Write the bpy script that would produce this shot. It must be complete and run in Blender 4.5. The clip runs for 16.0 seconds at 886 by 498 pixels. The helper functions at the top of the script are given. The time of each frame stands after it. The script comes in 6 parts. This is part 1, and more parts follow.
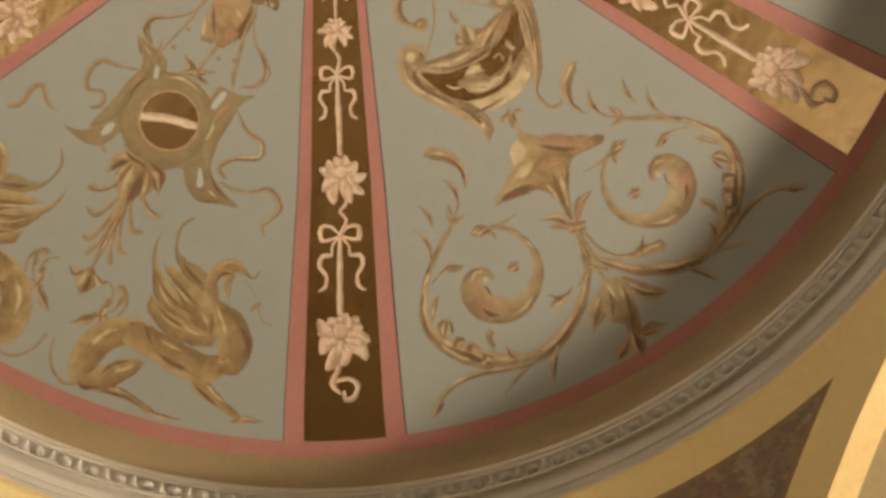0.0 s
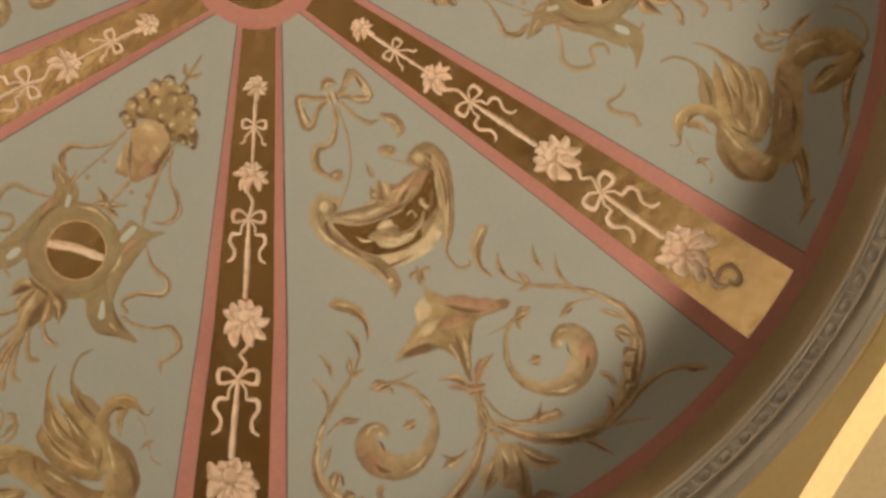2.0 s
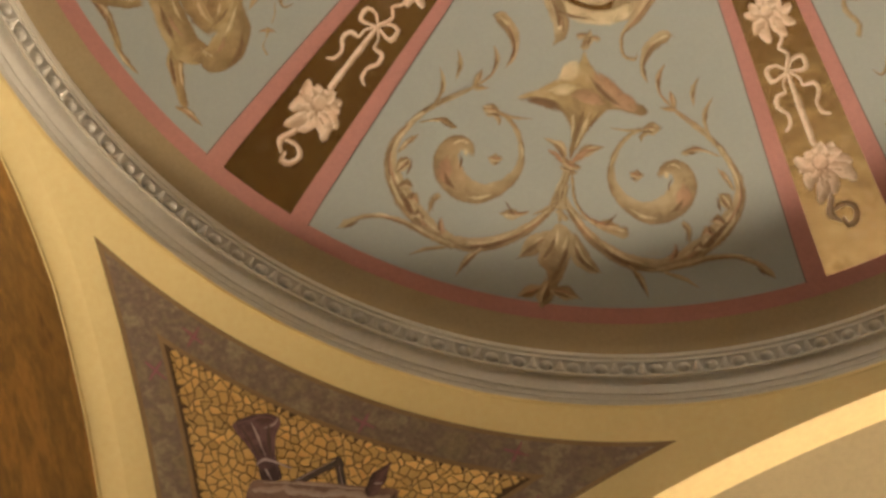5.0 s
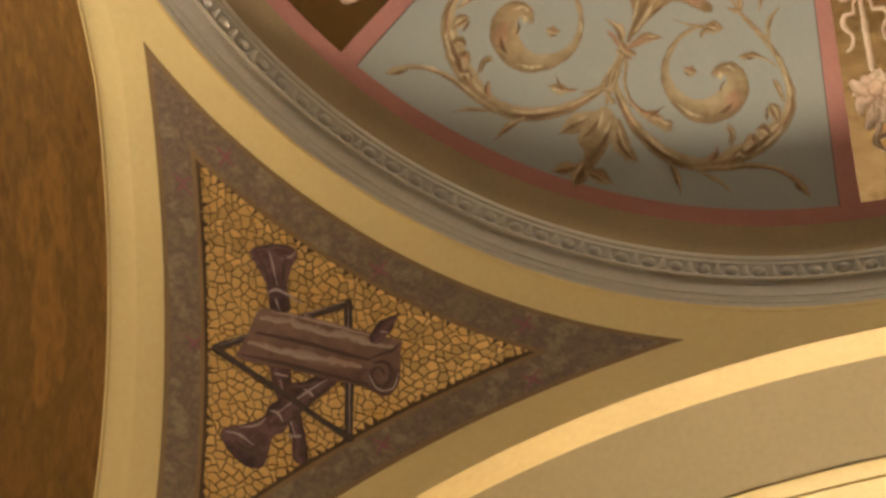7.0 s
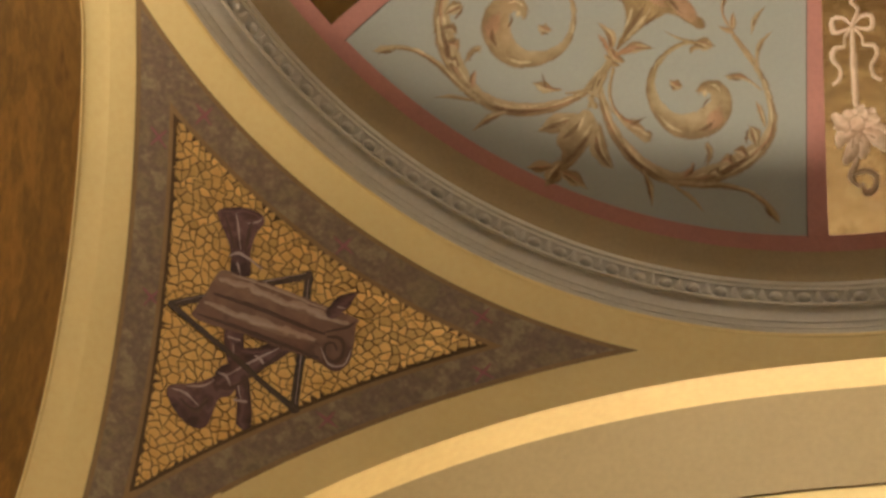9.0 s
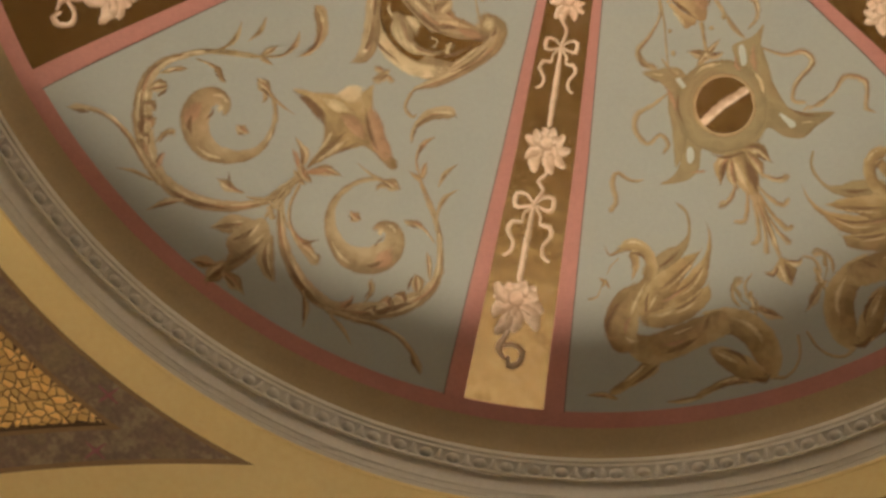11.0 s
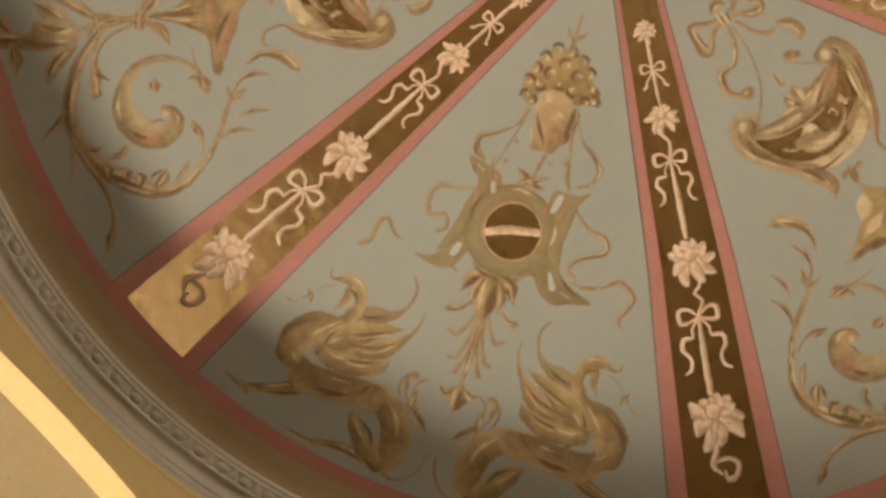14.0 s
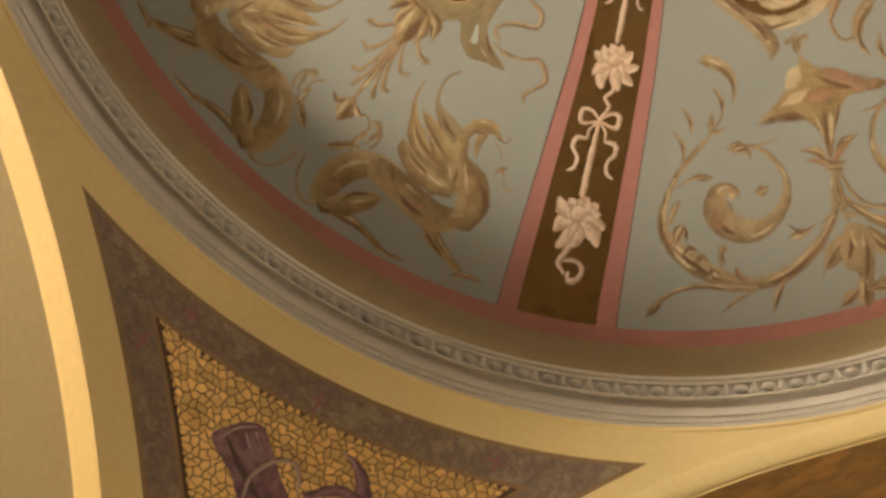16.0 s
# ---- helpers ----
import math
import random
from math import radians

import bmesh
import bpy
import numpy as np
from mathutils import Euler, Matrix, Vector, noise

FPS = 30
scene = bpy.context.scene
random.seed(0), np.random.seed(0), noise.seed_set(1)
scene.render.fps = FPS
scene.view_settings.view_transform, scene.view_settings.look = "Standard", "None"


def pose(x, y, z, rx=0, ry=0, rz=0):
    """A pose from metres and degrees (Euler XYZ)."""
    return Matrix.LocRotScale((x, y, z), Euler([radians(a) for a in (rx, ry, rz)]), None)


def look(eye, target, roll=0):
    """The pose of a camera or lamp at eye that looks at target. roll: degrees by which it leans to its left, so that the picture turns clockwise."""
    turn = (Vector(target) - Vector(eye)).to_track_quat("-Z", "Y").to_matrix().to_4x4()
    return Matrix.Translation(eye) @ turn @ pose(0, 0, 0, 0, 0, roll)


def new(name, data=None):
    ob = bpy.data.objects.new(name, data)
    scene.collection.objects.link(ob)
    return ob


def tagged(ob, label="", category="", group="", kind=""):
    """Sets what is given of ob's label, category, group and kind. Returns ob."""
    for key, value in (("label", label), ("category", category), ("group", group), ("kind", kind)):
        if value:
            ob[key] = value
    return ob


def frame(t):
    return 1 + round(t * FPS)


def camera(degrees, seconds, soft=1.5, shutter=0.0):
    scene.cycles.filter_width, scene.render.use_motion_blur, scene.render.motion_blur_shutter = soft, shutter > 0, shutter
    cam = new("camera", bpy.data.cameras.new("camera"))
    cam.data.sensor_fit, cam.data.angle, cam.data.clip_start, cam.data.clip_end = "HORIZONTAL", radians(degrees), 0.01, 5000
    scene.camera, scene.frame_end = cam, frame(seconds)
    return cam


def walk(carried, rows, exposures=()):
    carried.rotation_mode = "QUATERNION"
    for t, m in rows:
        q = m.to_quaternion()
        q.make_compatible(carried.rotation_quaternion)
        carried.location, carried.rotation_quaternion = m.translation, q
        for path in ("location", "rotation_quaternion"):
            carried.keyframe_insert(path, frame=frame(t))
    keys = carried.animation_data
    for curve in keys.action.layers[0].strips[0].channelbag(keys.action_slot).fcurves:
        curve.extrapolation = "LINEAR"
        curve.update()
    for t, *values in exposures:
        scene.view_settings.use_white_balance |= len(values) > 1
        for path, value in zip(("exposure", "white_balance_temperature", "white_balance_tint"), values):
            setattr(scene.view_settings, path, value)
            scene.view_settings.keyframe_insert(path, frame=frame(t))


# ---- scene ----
# A painted saucer dome on four pendentives over a crossing, seen from the floor by a camera that turns where it stands.
cam = camera(25.53, 16.0, soft=2.9, shutter=0.12)
EYE = (-0.206, -0.253, 1.6)
TURNS = [
    (0, 167.897, 5.763, 61.149), (0.5, 168.314, 6.430, 61.640), (1, 169.411, 6.177, 60.812), (1.5, 170.258, 7.166, 59.068),
    (2, 171.859, 7.733, 56.106), (2.5, 170.252, 6.656, 51.342), (3, 169.184, 4.982, 45.532), (3.5, 168.810, 4.158, 42.118),
    (4, 166.457, 1.835, 35.921), (4.5, 165.014, -0.907, 29.041), (5, 162.586, -3.072, 24.055), (5.2, 161.860, -3.619, 22.664),
    (7.3, 159.250, -7.347, 14.506), (7.5, 159.290, -7.499, 13.960), (8, 159.361, -8.106, 12.316), (8.2, 159.358, -8.295, 11.761),
    (10.3, 162.497, -6.077, -0.462), (10.5, 163.239, -5.199, -2.312), (11, 164.758, -3.236, -8.042), (11.5, 165.972, -1.933, -13.639),
    (12, 167.653, -0.695, -18.122), (12.5, 168.989, -0.382, -23.556), (13, 169.225, -0.950, -29.460), (13.2, 169.287, -1.443, -32.406),
    (13.5, 169.090, -2.601, -37.012), (14, 167.856, -5.207, -47.554), (14.5, 167.240, -6.089, -54.672), (15, 165.970, -6.381, -60.705),
    (15.5, 163.908, -6.660, -64.910), (16, 162.277, -7.630, -68.955)]
walk(cam, [(t, pose(*EYE, rx, ry, rz)) for t, rx, ry, rz in TURNS], exposures=[(0, 0.3), (16, 0.3)])

# ---- light ----
world = bpy.data.worlds.new("world")
scene.world = world
world.use_nodes = True
wn = world.node_tree
sky = wn.nodes.new("ShaderNodeTexSky")
sky.sky_type, sky.sun_disc, sky.sun_elevation, sky.sun_rotation = "NISHITA", False, radians(30), 0.0
wn.links.new(sky.outputs[0], wn.nodes["Background"].inputs[0])
wn.nodes["Background"].inputs[1].default_value = 0.1


# Lamps added out of sight; only the first follows from the shadow on the dome.
def added_light(name, eye, target, sx, sy, watts, colour, spread=180):
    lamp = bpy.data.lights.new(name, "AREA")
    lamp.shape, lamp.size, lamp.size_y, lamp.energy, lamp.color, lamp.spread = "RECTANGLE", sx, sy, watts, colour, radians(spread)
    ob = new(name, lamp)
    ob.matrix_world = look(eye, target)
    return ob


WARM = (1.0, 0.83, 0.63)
FILL_TINT = (1.0, 0.93, 0.82)
added_light("added_light", (1.3, 11.2, 1.95), (-0.1, 0.2, 9.4), 3.0, 1.9, 138, WARM, 44)
# Two more, added to light the floor sheets mirrored in the gilding.
added_light("added_light", (0, -7.4, 5.0), (0, -2.4, 0), 2.2, 2.2, 120, FILL_TINT, 46)
added_light("added_light", (0.2, 11.2, 5.6), (0.2, 4.6, 0), 1.6, 1.6, 62, FILL_TINT, 34)
# Side fill, added for the pendentives and the dome's rim.
added_light("added_light", (7.2, 1.8, 8.0), (-2.0, 0.6, 9.2), 1.6, 0.7, 62, WARM, 60)
added_light("added_light", (-7.2, 1.8, 8.0), (2.0, 0.6, 9.2), 1.6, 0.7, 104, WARM, 60)

# ---- materials ----


def mat(name, stops, rough=0.6, metal=0.0, scale=6.0, fine=60.0, bump=0.1, spread=0.5, grain=0.14, stretch=None):
    """A paint or plaster: two to four colours mixed by a large noise, and a fine noise for grain and relief."""
    m = bpy.data.materials.new(name)
    m.use_nodes = True
    t = m.node_tree
    n, l = t.nodes, t.links
    b = n["Principled BSDF"]
    b.inputs["Roughness"].default_value, b.inputs["Metallic"].default_value = rough, metal
    tc = n.new("ShaderNodeTexCoord")
    big = n.new("ShaderNodeTexNoise")
    big.inputs["Scale"].default_value, big.inputs["Detail"].default_value, big.inputs["Roughness"].default_value = scale, 6, 0.62
    ramp = n.new("ShaderNodeValToRGB")
    e = ramp.color_ramp.elements
    lo, hi = 0.5 - spread / 2, 0.5 + spread / 2
    e[0].position, e[1].position = lo, hi
    e[0].color, e[1].color = (*stops[0], 1), (*stops[-1], 1)
    for k, c in enumerate(stops[1:-1]):
        x = e.new(lo + (hi - lo) * (k + 1) / (len(stops) - 1))
        x.color = (*c, 1)
    small = n.new("ShaderNodeTexNoise")
    small.inputs["Scale"].default_value, small.inputs["Detail"].default_value = fine, 4
    along = tc.outputs["Object"]
    if stretch:   # brushed out along one way
        mp = n.new("ShaderNodeMapping")
        mp.inputs["Scale"].default_value = stretch
        l.new(along, mp.inputs["Vector"])
        along = mp.outputs[0]
    l.new(along, big.inputs["Vector"])
    l.new(along, small.inputs["Vector"])
    l.new(big.outputs["Fac"], ramp.inputs["Fac"])
    mix = n.new("ShaderNodeMix")
    mix.data_type, mix.blend_type = "RGBA", "OVERLAY"
    mix.inputs["Factor"].default_value = grain
    l.new(ramp.outputs["Color"], mix.inputs["A"])
    l.new(small.outputs["Fac"], mix.inputs["B"])
    l.new(mix.outputs["Result"], b.inputs["Base Color"])
    bp = n.new("ShaderNodeBump")
    bp.inputs["Strength"].default_value, bp.inputs["Distance"].default_value = bump, 0.01
    l.new(small.outputs["Fac"], bp.inputs["Height"])
    l.new(bp.outputs["Normal"], b.inputs["Normal"])
    return m


M_PANEL = mat("grey_green_paint", [(0.290, 0.308, 0.279), (0.322, 0.336, 0.302), (0.303, 0.321, 0.291)], 0.55, scale=1.2, fine=60, bump=0.03, grain=0.06)
M_PINK = mat("rose_paint", [(0.38, 0.165, 0.135), (0.455, 0.205, 0.165)], 0.55, scale=2.5, bump=0.05)
M_LINE = mat("dark_lining_paint", [(0.09, 0.075, 0.06), (0.14, 0.12, 0.10)], 0.6, scale=8)
M_GOLD = mat("gold_leaf", [(0.46, 0.31, 0.13), (0.72, 0.52, 0.24), (0.62, 0.43, 0.19), (0.78, 0.58, 0.32)], 0.2, 1.0, scale=7, fine=11, bump=0.2, spread=0.36)
M_COVE = mat("bronze_cove_paint", [(0.32, 0.24, 0.125), (0.37, 0.28, 0.15)], 0.55, 0.25, scale=2.0, bump=0.05)
M_STONE = mat("grey_cornice_paint", [(0.54, 0.505, 0.435), (0.60, 0.56, 0.485)], 0.6, scale=4)
M_CREAM = mat("cream_plaster", [(0.75, 0.59, 0.265), (0.80, 0.63, 0.29)], 0.6, scale=1.3, fine=35, bump=0.08)
# Cream plaster darkened in its colour, standing in for less light on the soffit.
M_SOFFIT = mat("darkened_soffit_plaster", [(0.30, 0.225, 0.105), (0.34, 0.255, 0.12)], 0.65, scale=1.0, fine=35, bump=0.06)
# Likewise toned down and yellowed, to offset the direct lamp on the splay.
M_SPLAY = mat("yellow_cream_plaster", [(0.60, 0.43, 0.165), (0.65, 0.47, 0.185)], 0.6, scale=2.0, fine=30, bump=0.08)
M_IVORY = mat("ivory_fillet_paint", [(0.60, 0.56, 0.47), (0.66, 0.615, 0.52)], 0.55, scale=5)
M_BORDER = mat("purple_grey_border_paint", [(0.155, 0.105, 0.065), (0.25, 0.19, 0.105), (0.185, 0.12, 0.085), (0.30, 0.24, 0.14), (0.22, 0.155, 0.095)], 0.6, scale=9, fine=46, spread=0.5, grain=0.4)
M_BROWNLINE = mat("bronze_line_paint", [(0.22, 0.13, 0.05), (0.30, 0.19, 0.08)], 0.5, scale=6)
M_MARBLE = mat("brown_marbled_paint", [(0.15, 0.072, 0.012), (0.31, 0.15, 0.024), (0.22, 0.112, 0.018), (0.39, 0.185, 0.03), (0.26, 0.13, 0.02)], 0.5, scale=2.2, fine=14, spread=0.42, grain=0.3, stretch=(3.5, 1, 1))
M_FLOOR = mat("dark_unseen_floor", [(0.11, 0.07, 0.032), (0.15, 0.095, 0.045)], 0.5, scale=4)
M_REFLECTOR = mat("cream_reflector", [(0.62, 0.57, 0.55), (0.76, 0.70, 0.68)], 0.95, scale=20, fine=200)
M_GROUT = mat("brown_mosaic_joint", [(0.08, 0.043, 0.016), (0.12, 0.066, 0.025)], 0.7, scale=12)
M_WALL = mat("warm_plaster", [(0.48, 0.38, 0.22), (0.55, 0.44, 0.27)], 0.7, scale=1.0)

# ---- building helpers ----
R, Z0, RISE = 2.5, 9.244, 0.35     # painted dome: edge radius, height of the edge, rise of the drawing
FLAT = 0.16                        # rise of the modelled vault, flattened along the eye's rays to suit its shadow
H = Z0 - EYE[2]
ZC, RHO, HALF = 6.26, 4.15, 2.96   # pendentive sphere: centre height, radius; half width between the arches
NEAR = 0.945                       # the arches hang this much nearer to the eye than the level of the dome
BELOW = Matrix.Translation(Vector(EYE) * (1 - NEAR)) @ Matrix.Scale(NEAR, 4)
RIBS = [90 + 60 * k for k in range(6)]


def part(name, bm, material, parent, label="", smooth=True):
    """Links a bmesh as one mesh object under a thing or a part."""
    me = bpy.data.meshes.new(name)
    if smooth:
        for e in bm.edges:
            if len(e.link_faces) == 2 and e.calc_face_angle() > 0.45:
                e.smooth = False
    bm.to_mesh(me)
    bm.free()
    me.materials.append(material)
    if smooth:
        for p in me.polygons:
            p.use_smooth = True
    ob = new(name, me)
    ob.parent = parent
    if label:
        ob["label"] = label
    return ob


def thing(name, label, category, kind="", group=""):
    return tagged(new(name), label, category, group, kind)


def dome_z(r):
    return Z0 + RISE * (1 - (r / R) ** 3.5)


def settle(x, y, z):
    """Moves a place of the drawing on its ray from the eye to the flatter vault that is built."""
    drop, k = dome_z(math.hypot(x, y)) - z, 1.0
    for _ in range(5):
        r = min(math.hypot(EYE[0] + k * (x - EYE[0]), EYE[1] + k * (y - EYE[1])), R)
        k = (Z0 + FLAT * (1 - (r / R) ** 2) - drop - EYE[2]) / (z - EYE[2])
    return Vector(EYE) + k * (Vector((x, y, z)) - Vector(EYE))


def on_dome(r, a, drop=0.0):
    """The place on the dome at radius r and azimuth a (radians), so many metres under its surface."""
    return settle(r * math.cos(a), r * math.sin(a), dome_z(r) - drop)


def on_sphere(x, y, drop=0.0):
    k = RHO - drop
    return Vector((x, y, ZC + math.sqrt(max(k * k - x * x - y * y, 0.0))))


def grid(place, nu, nv, thick=0.0, up=Vector((0, 0, 1))):
    """A sheet of nu x nv cells; place(u, v) for u and v from 0 to 1. With a thickness it gets a back and edges."""
    bm = bmesh.new()
    rows = [[bm.verts.new(place(i / nu, j / nv)) for i in range(nu + 1)] for j in range(nv + 1)]
    for j in range(nv):
        for i in range(nu):
            bm.faces.new((rows[j][i], rows[j + 1][i], rows[j + 1][i + 1], rows[j][i + 1]))
    if thick:
        back = [[bm.verts.new(v.co + up * thick) for v in row] for row in rows]
        for j in range(nv):
            for i in range(nu):
                bm.faces.new((back[j][i], back[j][i + 1], back[j + 1][i + 1], back[j + 1][i]))
        rim = [(0, i) for i in range(nu)] + [(j, nu) for j in range(nv)] + [(nv, i) for i in range(nu, 0, -1)] + [(j, 0) for j in range(nv, 0, -1)]
        for k in range(len(rim)):
            (a, b), (c, d) = rim[k], rim[(k + 1) % len(rim)]
            bm.faces.new((rows[a][b], rows[c][d], back[c][d], back[a][b]))
    bmesh.ops.recalc_face_normals(bm, faces=bm.faces)
    return bm


def lathe(profile, steps=240, a0=0.0, a1=2 * math.pi, lean=False):
    """Turns a profile of (radius, height) about the dome's axis."""
    bm = bmesh.new()
    closed = a1 - a0 > 6.28
    rings = []
    for k in range(steps if closed else steps + 1):
        a = a0 + (a1 - a0) * k / steps
        rings.append([bm.verts.new((r * math.cos(a) + lean * EYE[0] * (Z0 - z) / H, r * math.sin(a) + lean * EYE[1] * (Z0 - z) / H, z)) for r, z in profile])
    for k in range(steps):
        p, q = rings[k], rings[(k + 1) % len(rings)]
        for i in range(len(profile) - 1):
            bm.faces.new((p[i], p[i + 1], q[i + 1], q[i]))
    bmesh.ops.recalc_face_normals(bm, faces=bm.faces)
    return bm


def settled(bm):
    for v in bm.verts:
        if math.hypot(v.co.x, v.co.y) <= R + 1e-4:
            v.co = settle(*v.co)
    return bm


def box(x0, x1, y0, y1, z0, z1, bm=None):
    bm = bm or bmesh.new()
    v = [bm.verts.new((x, y, z)) for x in (x0, x1) for y in (y0, y1) for z in (z0, z1)]
    for f in ((0, 1, 3, 2), (4, 6, 7, 5), (0, 4, 5, 1), (2, 3, 7, 6), (0, 2, 6, 4), (1, 5, 7, 3)):
        bm.faces.new([v[i] for i in f])
    bmesh.ops.recalc_face_normals(bm, faces=bm.faces)
    return bm


# ---- the dome ----


def outer_w(r):   # half width of a rib with its rose borders
    return 0.0705 + 0.0728 * r


def inner_w(r):   # half width of its gold field
    return 0.055 + 0.0450 * r


SWAY = {150: 0.029, 90: 0.017, 30: 0.034, 330: 0.025, 270: 0.025, 210: 0.025}   # metres each rib is shifted off its ray to fit the camera's view


def rib_az(deg, r):
    """The azimuth of a rib's middle at radius r."""
    k = min(1.0, max(0.0, (2.4 - r) / 0.9))
    return radians(deg) - math.asin(SWAY[deg % 360] * k / r)


R_IN = 0.265      # where the panels end at the crown
dome = thing("dome", "shallow dome painted grey-green with rose bands and gilded ribs", "dome")
part("shell", settled(lathe([(0.001, dome_z(0) + 0.02)] + [(R * k / 24, dome_z(R * k / 24) + 0.02) for k in range(1, 25)] + [(R + 0.3, Z0 + 0.02), (R + 0.3, Z0 + 0.4), (0.001, dome_z(0) + 0.3)], 120)), M_CREAM, dome)

PANELS, FIELDS = [], {}
for k, deg in enumerate(RIBS):
    def panel_at(u, v, deg=deg):
        r = R_IN + (R - R_IN) * v
        w = math.asin(outer_w(r) / r)
        left, right = rib_az(deg + 60, r) - w, rib_az(deg, r) + w
        return on_dome(r, left + (right - left) * u, 0.004)

    PANELS.append(part("panel", grid(panel_at, 48, 64), M_PANEL, dome))

    def rib_at(u, v, deg=deg):
        r = 0.272 + (R - 0.272) * v
        return on_dome(r, rib_az(deg, r) + math.asin(inner_w(r) / r) * (1 - 2 * u), 0.004)

    FIELDS[deg % 360] = part("gold_field", grid(rib_at, 10, 80), M_GOLD, dome, "gilded rib field with painted garland")
    for side in (1, -1):
        def border_at(u, v, deg=deg, side=side):
            r = R_IN - 0.03 + (R - R_IN + 0.03) * v
            return on_dome(r, rib_az(deg, r) + side * math.asin((inner_w(r) + (outer_w(r) - inner_w(r)) * u) / r), 0.002)

        part("rose_border", grid(border_at, 3, 40), M_PINK, dome)

        def line_at(u, v, deg=deg, side=side):
            r = R_IN + (R - R_IN) * v
            return on_dome(r, rib_az(deg, r) + side * math.asin((outer_w(r) + 0.0045 * (u - 0.5)) / r), 0.0046)

        part("lining", grid(line_at, 1, 40), M_LINE, dome)
part("crown_band", settled(lathe([(0.19 + 0.085 * k / 4, dome_z(0.19 + 0.085 * k / 4) - 0.003) for k in range(5)], 72)), M_PINK, dome)
part("crown_field", settled(lathe([(0.001 + 0.19 * k / 4, dome_z(0.19 * k / 4) - 0.001) for k in range(5)], 72)), M_GOLD, dome)
part("rose_band", lathe([(R - 0.004 + 0.08 * k / 4, Z0 - 0.004) for k in range(5)]), M_PINK, dome)

# ---- the ring of mouldings round the dome ----


DEEP = 2.15


def ring(points):
    """Mouldings from (seen radius, drop): the radius as it falls on the level of the dome's edge, the drop in parts of DEEP."""
    return [(q * R * (H - DEEP * d) / H, Z0 - DEEP * d) for q, d in points]


cornice = thing("cornice", "round grey plaster cornice with egg-and-dart carving under the dome", "cornice")
for name, points, material in (
        ("cove", [(1.027, 0.002), (1.045, 0.004), (1.062, 0.008), (1.074, 0.013), (1.080, 0.018)], M_COVE),
        ("fillet", [(1.080, 0.018), (1.081, 0.040), (1.086, 0.052), (1.090, 0.050), (1.0935, 0.056), (1.0945, 0.070)], M_IVORY),
        ("egg_bed", [(1.0945, 0.070), (1.0955, 0.066), (1.113, 0.074), (1.115, 0.082), (1.116, 0.108)], M_STONE),
        ("bead", [(1.116, 0.108), (1.1165, 0.122), (1.119, 0.127), (1.1215, 0.126), (1.122, 0.112)], M_IVORY),
        ("fascia", [(1.122, 0.112), (1.130, 0.117), (1.140, 0.128), (1.1485, 0.140), (1.149, 0.145), (1.1515, 0.1475), (1.152, 0.144), (1.1605, 0.154), (1.161, 0.158), (1.163, 0.160), (1.1635, 0.157), (1.171, 0.170)], M_STONE),
        ("lip", [(1.171, 0.172), (1.1715, 0.186), (1.1735, 0.196), (1.1765, 0.201), (1.180, 0.202)], M_CREAM)):
    part(name, lathe(ring(points), lean=True), material, cornice)

# ---- pendentives ----


def edge_limit(t, along_x):
    """How far out an arch cuts the sphere, at a place t along it from its crown."""
    if along_x:
        return 2.998 if t > 0 else 2.998 - 0.017 * max(0.0, -t - 0.2)
    return HALF + 0.035 * math.exp(-(t / 0.65) ** 2) + 0.014 + 0.046 * max(0.0, abs(t) - 1.2)


def reach(a):
    """The radius at which the arches end the pendentive at azimuth a."""
    c, s = abs(math.cos(a)), abs(math.sin(a))
    r = HALF / max(c, s)
    return min(edge_limit(r * (math.cos(a) if s >= c else s), s >= c) / max(c, s), RHO - 0.03)


R_RING = 2.929
PENDS = []
for k in range(4):
    base = math.pi / 2 * k

    def pend_at(u, v, base=base):
        a = base + math.pi / 2 * u
        r = R_RING + (reach(a) - R_RING) * v
        return on_sphere(r * math.cos(a), r * math.sin(a))

    pend = thing("pendentive", "cream plaster pendentive with a framed gold mosaic field", "pendentive", "", "pendentives of the dome")
    pend.matrix_basis = BELOW
    PENDS.append((pend, 1 if k in (0, 3) else -1, 1 if k in (0, 1) else -1))
    part("plaster", grid(pend_at, 64, 24), M_CREAM, pend)


def pend_patch(sx, sy, x_edge, y_edge, ztop, drop):
    """A three-cornered field on the sphere, under a level; each side edge leans a little: its distance and its slope."""
    rt = math.sqrt(RHO * RHO - (ztop - ZC) ** 2)

    def limit(a):
        c, s = math.cos(a), math.sin(a)
        rx, ry = x_edge[0] / c, y_edge[0] / s
        for _ in range(6):
            rx = (x_edge[0] + x_edge[1] * (rx * s - 1.2)) / c
            ry = (y_edge[0] + y_edge[1] * (ry * c - 1.2)) / s
        return min(rx, ry, RHO - 0.08)

    lo, hi = 0.02, math.pi / 2 - 0.02
    inside = [lo + (hi - lo) * k / 2000 for k in range(2001) if limit(lo + (hi - lo) * k / 2000) >= rt]
    a0, a1 = inside[0], inside[-1]

    def place(u, v):
        a = a0 + (a1 - a0) * u
        r = rt + (max(limit(a), rt) - rt) * v
        return on_sphere(sx * r * math.cos(a), sy * r * math.sin(a), drop)

    return place


